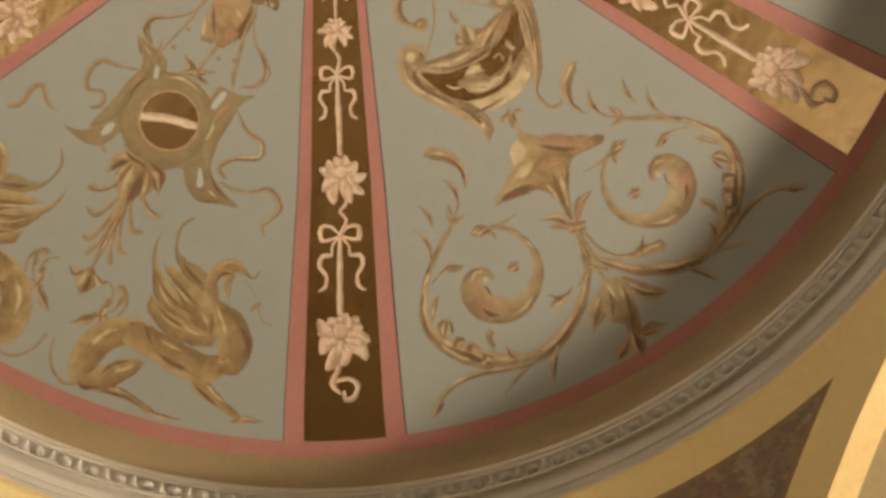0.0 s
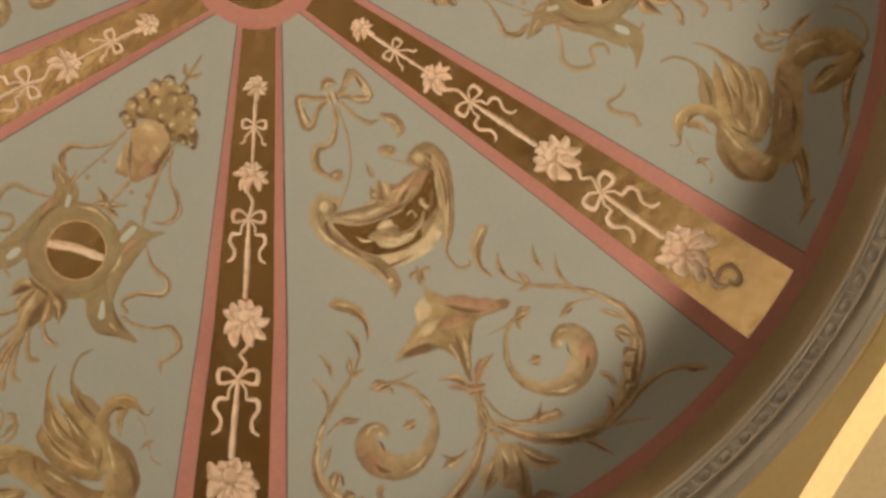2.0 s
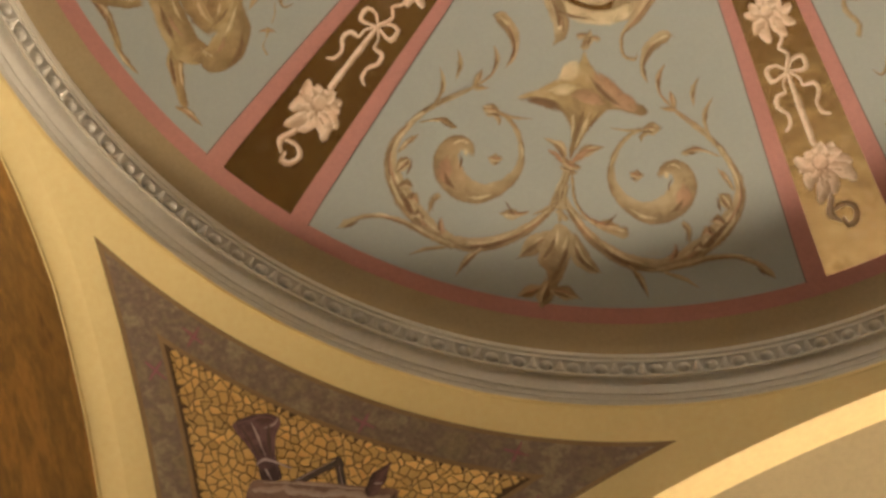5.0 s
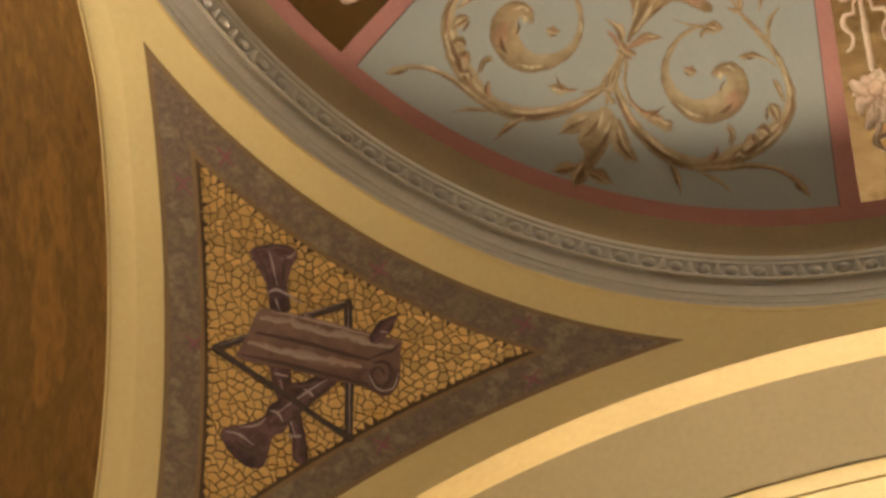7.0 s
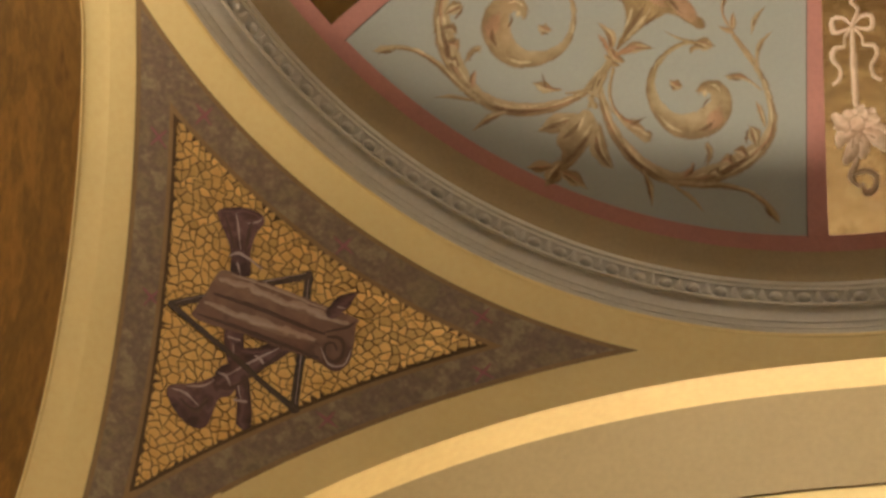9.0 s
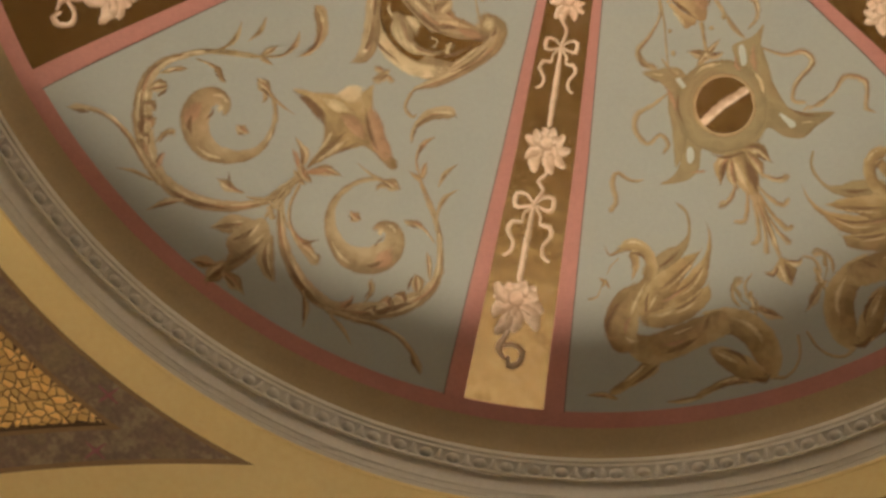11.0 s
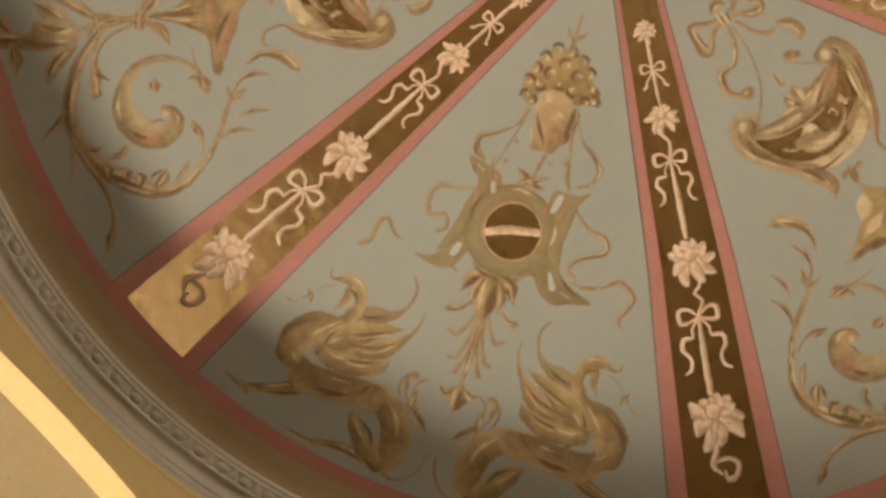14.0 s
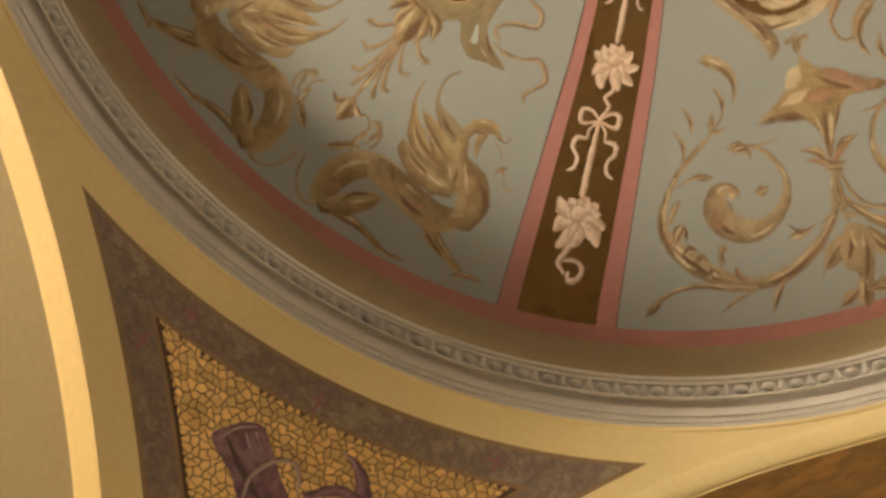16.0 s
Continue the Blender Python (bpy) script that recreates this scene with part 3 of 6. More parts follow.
def lay_on_dome(name, me, parent, deg, label="", shift=0.0):
    """One painted motif on the dome at an azimuth, settled on the built vault."""
    me = me.copy()
    co = np.empty(3 * len(me.vertices), np.float32)
    me.vertices.foreach_get("co", co)
    p = co.reshape(-1, 3).astype(float)
    c, q = math.cos(radians(deg)), math.sin(radians(deg))
    x, y, z = p[:, 0] * c - (p[:, 1] - shift) * q, p[:, 0] * q + (p[:, 1] - shift) * c, p[:, 2]
    drop = Z0 + RISE * (1 - (np.hypot(x, y) / R) ** 3.5) - z
    k = np.ones_like(x)
    for _ in range(5):
        r = np.minimum(np.hypot(EYE[0] + k * (x - EYE[0]), EYE[1] + k * (y - EYE[1])), R)
        k = (Z0 + FLAT * (1 - (r / R) ** 2) - drop - EYE[2]) / (z - EYE[2])
    p = np.stack([EYE[0] + k * (x - EYE[0]), EYE[1] + k * (y - EYE[1]), EYE[2] + k * (z - EYE[2])], 1)
    me.vertices.foreach_set("co", p.astype(np.float32).ravel())
    me.update()
    ob = new(name, me)
    ob.parent = parent
    if label:
        ob["label"] = label
    return ob


scroll_half = []
o = sheet(scroll_half, "scroll", dome_place, 0.0047)
o.line("tan", [(0.9, 199.8), (-1.1, 208.6), (-7.2, 216.9), (-15.7, 224.0), (-26.9, 229.1), (-37.3, 230.5), (-44.5, 228.9), (-48.9, 224.0)], [1.2, 1.9, 2.4, 3.1, 3.6, 3.6, 2.8, 0.7])
o.line("tan", [(-34.8, 231.3), (-46.9, 228.2), (-57.0, 222.5), (-64.8, 214.7), (-70.2, 206.7), (-72.4, 199.7), (-71.1, 192.9), (-67.2, 186.9), (-60.9, 180.1), (-53.3, 175.3), (-46.0, 171.4), (-40.1, 167.6)], [1.4, 2.8, 4.7, 5.2, 4.3, 3.1, 2.6, 2.1, 1.9, 1.4, 0.9, 0.7])
o.line("tan", [(-33.7, 176.6), (-27.1, 178.6), (-22.0, 183.6), (-19.1, 190.6), (-19.1, 198.1), (-22.8, 204.4), (-29.4, 208.9), (-36.2, 210.2), (-43.1, 207.9), (-47.9, 203.0), (-49.5, 197.7), (-48.1, 193.5), (-44.4, 190.9), (-40.7, 192.4), (-39.0, 195.1), (-40.6, 197.3)], [0.9, 1.4, 1.7, 1.9, 2.4, 3.1, 4.0, 5.2, 6.4, 7.1, 6.4, 5.2, 4.0, 3.1, 2.1, 0.7])
o.line("tan", [(-69.7, 205.1), (-66.4, 201.0), (-62.7, 198.7)], [1.9, 3.6, 0.5])
o.line("tan", [(-68.0, 211.0), (-64.5, 209.4), (-61.3, 210.9)], [1.9, 3.3, 0.7])
o.line("tan", [(-65.0, 216.5), (-60.8, 214.4), (-58.5, 217.8)], [2.1, 3.1, 0.7])
o.line("tan", [(-61.1, 221.5), (-58.2, 220.4), (-55.7, 223.3)], [1.9, 2.6, 0.5])
o.line("tan", [(-69.7, 196.8), (-65.2, 191.9), (-61.5, 188.9)], [1.2, 2.1, 0.2])
o.line("umber", [(-70.2, 208.1), (-66.9, 212.2), (-63.0, 217.2), (-58.7, 222.2)], [0.9, 1.7, 1.9, 0.9])
o.line("umber", [(-63.3, 199.4), (-64.2, 203.5), (-65.8, 206.3)], [0.5, 1.4, 0.5])
o.line("umber", [(-61.2, 211.3), (-62.0, 214.1), (-63.4, 214.6)], [0.5, 1.2, 0.5])
o.line("umber", [(-58.3, 217.7), (-59.1, 220.5), (-60.2, 221.0)], [0.5, 1.2, 0.5])
o.line("pale", [(-72.2, 203.3), (-70.6, 209.0), (-67.1, 214.9), (-62.7, 219.9)], [0.5, 1.2, 1.2, 0.5])
o.line("pale", [(-68.9, 188.1), (-63.9, 182.5), (-57.9, 177.8)], [0.5, 1.2, 0.5])
o.line("pale", [(-71.5, 195.6), (-69.5, 190.5), (-66.6, 187.5)], [0.5, 0.9, 0.5])
o.line("rose", [(-47.6, 209.3), (-49.8, 202.7), (-48.7, 196.3)], [1.4, 4.3, 1.9])
o.line("umber", [(-44.3, 209.6), (-48.0, 206.6), (-49.7, 202.2)], [0.9, 1.9, 0.7])
o.line("pale", [(-47.8, 192.1), (-44.1, 189.9), (-40.4, 191.4)], [0.7, 1.4, 0.7])
o.line("pale", [(-41.2, 211.8), (-33.7, 211.8), (-26.5, 208.8)], [0.5, 1.2, 0.5])
o.line("pale", [(-20.5, 186.9), (-18.5, 191.9), (-18.8, 197.0)], [0.5, 0.9, 0.5])
o.line("umber", [(-43.8, 201.7), (-43.1, 198.0), (-44.7, 194.6)], [0.5, 1.2, 0.5])
o.disc("pale", -41.7, 194.5, 1.9)
o.line("umber", [(-43.0, 231.4), (-33.6, 231.5), (-23.4, 228.7), (-14.6, 223.9)], [0.7, 1.7, 1.7, 0.7])
o.line("pale", [(-31.7, 228.4), (-22.6, 226.0), (-13.7, 221.2)], [0.5, 0.9, 0.5])
o.line("rose", [(-47.6, 227.0), (-49.0, 223.4), (-48.3, 219.5)], [2.6, 2.1, 0.2])
o.line("umber", [(-48.3, 227.0), (-49.6, 223.6), (-48.8, 220.5)], [0.7, 0.9, 0.2])
o = sheet(scroll_half, "leaf", dome_place, 0.0047)
o.line("tan", [(-37.5, 176.0), (-33.7, 176.6), (-28.4, 177.9)], [1.2, 3.6, 1.4])
o.line("tan", [(-28.8, 177.9), (-23.1, 178.7), (-15.6, 178.4)], [1.7, 0.9, 0.2])
o.line("tan", [(-31.1, 178.6), (-29.4, 180.7), (-29.9, 183.1)], [1.9, 1.4, 0.2])
o.line("umber", [(-34.9, 178.1), (-31.1, 178.1), (-28.3, 178.8)], [0.7, 1.2, 0.5])
o.line("pale", [(-36.9, 175.5), (-33.8, 175.4)], [0.7, 1.2])
o = sheet(scroll_half, "leaf", dome_place, 0.0047)
o.line("tan", [(-62.3, 184.4), (-56.4, 182.9), (-51.7, 182.9), (-48.7, 184.5), (-45.8, 185.1)], [0.7, 0.9, 2.4, 2.1, 0.5])
o.line("umber", [(-52.8, 183.9), (-49.1, 185.2)], [0.9, 1.2])
o = sheet(scroll_half, "leaf", dome_place, 0.0047)
o.line("tan", [(-54.2, 220.9), (-53.3, 214.9), (-51.0, 212.7), (-50.7, 211.3)], [0.5, 2.1, 2.6, 0.9])
o.line("umber", [(-52.9, 219.9), (-52.5, 215.5)], [0.5, 0.9])
o = sheet(scroll_half, "leaf", dome_place, 0.0047)
o.line("tan", [(-31.9, 195.6), (-29.5, 196.2), (-26.7, 195.5)], [1.4, 3.3, 1.4])
o.line("umber", [(-30.2, 197.7), (-27.4, 197.4)], [0.9, 0.9])
o = sheet(scroll_half, "leaf", dome_place, 0.0047)
o.line("tan", [(-26.0, 217.1), (-20.1, 217.1), (-15.5, 216.4), (-11.7, 214.5)], [0.7, 3.1, 1.2, 0.2])
o.line("umber", [(-23.5, 211.8), (-18.3, 218.3)], [0.9, 0.9])
o = sheet(scroll_half, "leaf", dome_place, 0.0047)
o.line("tan", [(-43.0, 231.8), (-54.0, 228.0), (-63.8, 224.1), (-73.3, 222.4), (-81.3, 223.4), (-87.2, 226.2), (-90.8, 228.4)], [2.1, 2.1, 1.9, 1.4, 1.7, 2.6, 0.5])
o.line("umber", [(-81.2, 224.7), (-85.5, 226.8), (-88.6, 228.2)], [0.5, 1.4, 0.5])
o.line("pale", [(-67.5, 222.7), (-74.1, 221.6), (-80.3, 222.3)], [0.5, 0.7, 0.5])
o.line("tan", [(-44.8, 232.2), (-53.1, 233.5), (-60.6, 236.5)], [0.7, 1.4, 0.2])
o.line("tan", [(-30.2, 231.1), (-35.9, 236.0), (-40.2, 242.8)], [0.9, 2.4, 0.5])
o.line("umber", [(-33.7, 234.9), (-38.4, 240.5)], [0.7, 1.2])
o = sheet(scroll_half, "spray", dome_place, 0.0047)
o.line("tan", [(-61.3, 181.1), (-56.1, 175.1), (-54.1, 168.5), (-56.3, 161.2)], [0.7, 0.9, 1.9, 0.5])
o.line("tan", [(-55.4, 175.1), (-48.4, 171.4), (-40.8, 167.6)], [0.9, 0.9, 0.7])
o.line("tan", [(-49.4, 166.4), (-48.0, 159.9), (-49.7, 153.4)], [0.5, 1.9, 0.5])
o.line("tan", [(-40.8, 167.6), (-34.9, 162.4), (-33.3, 156.0), (-35.4, 150.0)], [0.7, 0.9, 2.1, 0.5])
o.line("tan", [(-41.3, 167.2), (-40.1, 163.9), (-38.5, 159.6)], [1.9, 2.4, 0.2])
o.line("tan", [(-42.2, 167.8), (-39.8, 168.0), (-34.7, 167.9)], [1.2, 1.9, 0.2])
o.line("tan", [(-29.8, 159.6), (-26.4, 153.0), (-27.8, 145.1), (-33.4, 139.2), (-37.7, 138.3)], [0.5, 1.7, 3.1, 3.6, 0.9])
o.line("pale", [(-28.8, 144.0), (-32.4, 139.8), (-36.3, 138.4)], [0.5, 1.2, 0.7])
o.line("umber", [(-26.8, 147.3), (-26.9, 152.4), (-28.9, 157.2)], [0.7, 1.4, 0.5])
o.line("umber", [(-54.4, 167.6), (-54.5, 170.8)], [0.9, 0.7])
o.line("umber", [(-47.9, 159.2), (-48.4, 162.9)], [0.9, 0.7])
o.line("umber", [(-32.8, 155.8), (-34.2, 160.5)], [0.9, 0.7])
o = sheet(scroll_half, "stem", dome_place, 0.0047)
o.line("tan", [(0.3, 201.3), (-2.0, 209.2), (-7.5, 214.3), (-11.1, 216.0)], [0.9, 0.9, 0.9, 0.5])
o.line("rose", [(-1.3, 195.5), (-4.4, 191.8), (-9.3, 189.6)], [1.2, 2.4, 0.5])
o.line("tan", [(1.6, 203.8), (0.2, 211.9), (-4.2, 211.8)], [1.2, 1.2, 0.5])

scroll_centre = []
o = sheet(scroll_centre, "canopy", dome_place, 0.0047)
o.fill("ochre", [(1.9, 147.6), (5.9, 153.5), (13.1, 160.6), (20.0, 165.4), (29.3, 167.3), (32.0, 170.6), (29.5, 172.9), (22.1, 172.4), (16.1, 171.8), (12.3, 174.8), (7.7, 181.6), (2.2, 192.9), (-0.0, 192.1), (0.0, 187.2), (-0.8, 180.7), (-4.5, 175.5), (-10.8, 172.5), (-18.0, 171.5), (-24.9, 171.7), (-21.8, 168.5), (-15.5, 165.6), (-10.3, 162.0), (-5.2, 159.0), (-0.6, 153.3)])
o.line("rose", [(4.4, 154.6), (12.4, 162.3), (20.5, 167.3), (29.9, 170.3)], [1.4, 5.2, 4.5, 2.4])
o.line("rose", [(-3.3, 166.5), (5.4, 167.0), (15.0, 169.4)], [1.9, 4.0, 1.9])
o.line("umber", [(4.2, 157.6), (12.4, 165.3), (21.8, 170.3)], [0.7, 2.4, 0.9])
o.line("pale", [(0.6, 151.6), (-2.8, 157.5), (-8.4, 162.5)], [1.4, 4.7, 1.4])
o.line("pale", [(-13.6, 166.9), (-4.4, 165.1), (3.2, 163.1)], [0.9, 3.3, 0.9])
o.line("umber", [(-24.4, 171.7), (-16.5, 170.9), (-8.1, 172.1), (-0.5, 176.3)], [0.7, 2.6, 3.1, 1.2])
o.line("umber", [(4.9, 169.3), (3.6, 178.7), (1.1, 190.6)], [0.7, 2.1, 0.7])
o.line("pale", [(7.8, 171.0), (5.3, 180.6), (2.0, 190.9)], [0.7, 1.9, 0.7])
o.line("umber", [(11.7, 172.0), (7.1, 180.6)], [0.7, 1.4])
o.line("pale", [(-0.1, 172.3), (1.0, 178.9), (0.9, 187.5)], [0.5, 1.4, 0.5])
o = sheet(scroll_centre, "finial", dome_place, 0.0047)
o.line("tan", [(1.8, 147.4), (2.8, 144.3), (3.1, 140.5)], [2.4, 2.8, 1.4])
o.line("tan", [(-0.8, 143.0), (1.2, 142.5)], [2.1, 1.7])
o.line("tan", [(4.4, 143.2), (6.8, 143.3)], [1.7, 2.1])
o.line("umber", [(2.7, 146.7), (4.0, 142.2)], [1.2, 0.9])
o.disc("pale", 1.5, 143.5, 0.9)
o = sheet(scroll_centre, "leaf", dome_place, 0.0047)
o.line("tan", [(-1.1, 192.6), (-3.0, 188.4), (-10.4, 185.4)], [1.9, 2.8, 0.7])
o.line("umber", [(-1.1, 192.6), (-3.6, 189.2)], [1.2, 0.9])
o = sheet(scroll_centre, "leaf", dome_place, 0.0047)
o.line("tan", [(3.6, 193.1), (8.1, 188.5), (15.3, 186.3)], [1.9, 3.1, 0.7])
o.line("rose", [(3.8, 192.2), (7.5, 188.8), (10.7, 187.7)], [1.2, 2.1, 0.7])
o = sheet(scroll_centre, "stem", dome_place, 0.0047)
o.line("tan", [(-1.4, 193.0), (1.5, 195.6), (5.5, 195.7)], [2.1, 2.8, 1.9])
o.line("tan", [(-1.8, 196.3), (1.5, 198.1), (4.5, 198.2)], [1.4, 2.1, 1.4])
o.line("tan", [(0.6, 197.7), (-2.8, 208.0), (-4.9, 215.3)], [1.7, 1.9, 1.2])
o.line("tan", [(1.5, 198.1), (-0.2, 209.0), (0.1, 217.8)], [1.7, 1.9, 1.4])
o.line("tan", [(2.8, 198.6), (5.5, 208.8), (11.5, 215.3), (20.1, 218.8), (27.4, 219.2)], [1.2, 1.2, 1.2, 1.7, 3.1])
o.line("pale", [(22.1, 218.1), (27.8, 218.3)], [0.9, 1.4])
o.line("umber", [(1.2, 199.9), (-0.6, 208.9), (-0.7, 216.0)], [0.5, 0.9, 0.5])
o.line("pale", [(-0.3, 198.8), (-3.6, 207.7)], [0.7, 0.7])
o.line("tan", [(-0.8, 214.1), (2.7, 216.4)], [1.9, 1.9])
o = sheet(scroll_centre, "acanthus_leaf", dome_place, 0.0047)
o.line("tan", [(6.3, 223.0), (10.0, 230.1), (14.7, 233.7), (20.6, 236.1)], [2.8, 4.7, 3.3, 0.5])
o.line("tan", [(-2.7, 222.9), (-9.0, 227.9), (-16.6, 234.8)], [2.8, 5.2, 0.7])
o.fill("tan", [(-0.9, 218.3), (3.4, 219.3), (7.5, 223.9), (6.6, 232.5), (2.6, 243.0), (-3.0, 248.2), (-2.7, 241.9), (-3.7, 237.4), (-6.5, 235.9), (-7.8, 232.1), (-6.9, 226.6), (-3.4, 220.9)])
o.line("umber", [(-0.1, 221.5), (-2.2, 228.5), (-6.1, 234.0)], [0.7, 2.1, 0.7])
o.line("umber", [(5.2, 224.0), (2.8, 234.3), (-2.0, 244.7)], [0.9, 2.8, 0.7])
o.line("umber", [(7.2, 225.7), (11.0, 231.8), (17.7, 235.3)], [0.5, 1.7, 0.5])
o.line("umber", [(-5.8, 225.4), (-11.5, 230.2), (-15.0, 233.5)], [0.5, 1.4, 0.5])
o.line("pale", [(-0.2, 219.5), (-0.2, 228.5)], [0.9, 1.4])
o.line("pale", [(4.4, 221.8), (2.6, 229.1)], [0.7, 1.2])
o = sheet(scroll_centre, "acanthus_leaf", dome_place, 0.0047)
o.line("tan", [(-1.7, 240.9), (-2.6, 246.8), (-3.6, 252.0)], [2.8, 5.2, 1.2])
o.line("tan", [(-4.3, 243.8), (-9.3, 245.8), (-14.2, 248.5)], [1.9, 3.3, 0.5])
o.line("tan", [(-0.8, 244.5), (5.9, 244.7), (13.2, 246.7)], [1.9, 3.6, 0.5])
o.line("umber", [(-1.8, 243.2), (-3.2, 249.5)], [0.9, 1.9])
o.line("umber", [(0.7, 245.0), (7.6, 246.3)], [0.9, 1.2])

boat = []
o = sheet(boat, "vessel", dome_place, 0.0047)
o.fill("tan", [(-24.3, 102.4), (-19.8, 99.6), (-15.8, 102.9), (-16.3, 107.3), (-8.1, 111.3), (5.8, 113.0), (11.8, 110.3), (24.3, 102.5), (28.2, 100.3), (30.9, 106.4), (28.7, 116.6), (22.9, 130.1), (17.8, 134.7), (10.7, 136.5), (-1.8, 136.6), (-11.7, 132.7), (-17.6, 126.8), (-21.7, 118.7), (-25.0, 109.9)])
o.fill("dark", [(-19.9, 108.6), (-13.3, 113.2), (-4.4, 115.9), (7.5, 116.2), (17.8, 113.0), (25.8, 106.9), (26.6, 111.9), (24.1, 120.4), (11.8, 126.7), (10.3, 130.7), (-0.7, 131.8), (-9.6, 128.6), (-15.8, 122.2), (-18.6, 115.6)])
o.line("tan", [(-19.5, 106.8), (-8.2, 111.5), (5.8, 113.2), (11.8, 110.0), (27.4, 103.7)], [2.8, 4.7, 5.2, 4.7, 1.9])
o.line("pale", [(-19.5, 119.7), (-12.6, 129.1), (-1.3, 134.5), (11.3, 133.8), (20.0, 128.3), (24.9, 120.1)], [1.4, 3.1, 4.0, 4.0, 3.8, 2.4])
o.line("tan", [(-15.7, 102.4), (-19.8, 99.6), (-24.3, 102.4), (-25.0, 109.9), (-21.2, 118.6), (-15.9, 127.0), (-10.9, 134.5), (-8.5, 142.2), (-11.8, 149.1)], [4.7, 5.2, 4.3, 4.3, 3.8, 3.8, 4.7, 3.8, 0.5])
o.line("tan", [(22.1, 100.8), (27.8, 99.7), (30.9, 106.4), (28.7, 116.6), (22.9, 130.1), (17.8, 138.1), (16.3, 141.6), (18.1, 148.6), (23.1, 149.7), (23.5, 146.0)], [5.2, 5.2, 4.3, 3.6, 3.1, 1.9, 1.2, 1.2, 1.4, 0.5])
o.line("pale", [(-19.1, 100.7), (-17.7, 102.9)], [3.3, 2.8])
o.line("pale", [(23.9, 100.3), (25.9, 102.1)], [3.3, 2.8])
o.line("pale", [(-13.9, 118.1), (-11.4, 121.5), (-6.1, 123.7), (-6.2, 128.4)], [1.7, 0.9, 0.9, 0.5])
o.line("tan", [(-8.9, 120.2), (-2.6, 124.0), (3.9, 127.3), (12.3, 124.9), (17.1, 119.3)], [2.4, 5.7, 3.3, 1.7, 0.9])
o.line("pale", [(-5.9, 119.4), (-0.2, 118.8), (3.6, 123.0)], [1.2, 2.8, 0.7])
o.line("pale", [(16.9, 116.9), (17.6, 120.4), (20.8, 119.1)], [2.4, 1.7, 1.2])
o.line("pale", [(8.2, 119.7), (11.3, 118.7), (12.1, 121.5), (9.6, 122.2)], [0.9, 0.9, 0.9, 0.7])
o.line("umber", [(-18.9, 106.0), (-22.7, 108.0), (-22.9, 113.4), (-19.5, 119.7)], [0.9, 2.1, 2.1, 1.2])
o.line("umber", [(17.1, 110.7), (24.4, 106.6), (27.9, 103.6)], [1.9, 3.3, 1.9])
o.line("rose", [(13.5, 110.8), (20.7, 108.2), (26.2, 105.1)], [1.2, 2.8, 1.9])
o.line("pale", [(-19.0, 106.5), (-8.1, 111.3), (4.7, 112.9)], [1.2, 2.4, 1.2])
o.line("umber", [(-17.4, 110.1), (-6.4, 114.5), (6.5, 115.5), (17.8, 112.8)], [0.7, 1.4, 1.7, 0.9])
o.line("umber", [(29.8, 104.9), (28.0, 116.5), (23.3, 127.3)], [0.7, 1.2, 0.7])
o.line("pale", [(28.8, 108.3), (26.2, 111.8), (21.9, 127.0)], [0.7, 1.7, 0.9])
o.line("umber", [(-11.4, 131.5), (-6.2, 135.1), (5.7, 135.4)], [0.7, 1.4, 0.7])
o.line("umber", [(-15.2, 127.8), (-10.9, 134.5), (-9.2, 142.1)], [0.9, 1.9, 0.9])
o.disc("tan", -19.4, 102.1, 4.0)
o.disc("pale", -20.0, 101.2, 2.6)
o.line("umber", [(-17.8, 105.3), (-15.9, 103.3), (-16.2, 100.4)], [0.7, 1.2, 0.7])
o.disc("tan", 24.1, 101.3, 4.0)
o.disc("pale", 23.8, 100.7, 2.6)
o.line("umber", [(26.8, 104.3), (28.2, 102.2), (26.5, 99.0)], [0.7, 1.2, 0.7])
o.disc("pale", -9.4, 140.6, 1.4)
o.line("umber", [(24.4, 111.3), (21.1, 117.8), (15.1, 125.5)], [0.9, 2.1, 0.9])
o.line("pale", [(2.1, 129.8), (-4.3, 126.5), (-5.9, 122.8)], [0.7, 1.7, 0.9])
o.line("pale", [(8.9, 129.4), (5.6, 127.2), (0.5, 126.6)], [0.7, 1.7, 0.7])
o = sheet(boat, "plant", dome_place, 0.0047)
o.line("tan", [(4.1, 110.2), (1.8, 105.4), (0.3, 101.2)], [4.7, 4.3, 0.9])
o.line("tan", [(3.7, 109.6), (8.4, 107.8), (12.6, 108.3)], [3.8, 3.6, 0.9])
o.line("tan", [(1.8, 109.7), (-2.8, 108.7), (-7.9, 108.2)], [2.8, 1.9, 0.7])
o.line("tan", [(4.7, 109.4), (5.3, 104.7), (4.6, 101.2)], [3.3, 3.3, 1.2])
o.disc("pale", 5.6, 107.7, 1.7)
o.line("umber", [(1.4, 107.2), (3.3, 109.5)], [1.7, 1.2])
o.line("pale", [(0.4, 105.1), (1.4, 107.2)], [0.9, 1.4])
o.disc("tan", 4.4, 102.1, 1.7)
o = sheet(boat, "bud", dome_place, 0.0047)
o.line("tan", [(3.4, 98.1), (3.4, 95.7), (3.5, 92.9)], [2.4, 2.1, 0.7])

bow = []
o = sheet(bow, "ribbon_bow", dome_place, 0.0047)
o.line("tan", [(2.1, 62.8), (-3.6, 63.9), (-9.3, 69.2), (-11.9, 68.2), (-11.1, 62.2), (-9.4, 57.0), (-3.9, 59.6), (2.2, 62.3)], [1.4, 1.7, 2.1, 2.8, 2.4, 2.6, 1.9, 1.4])
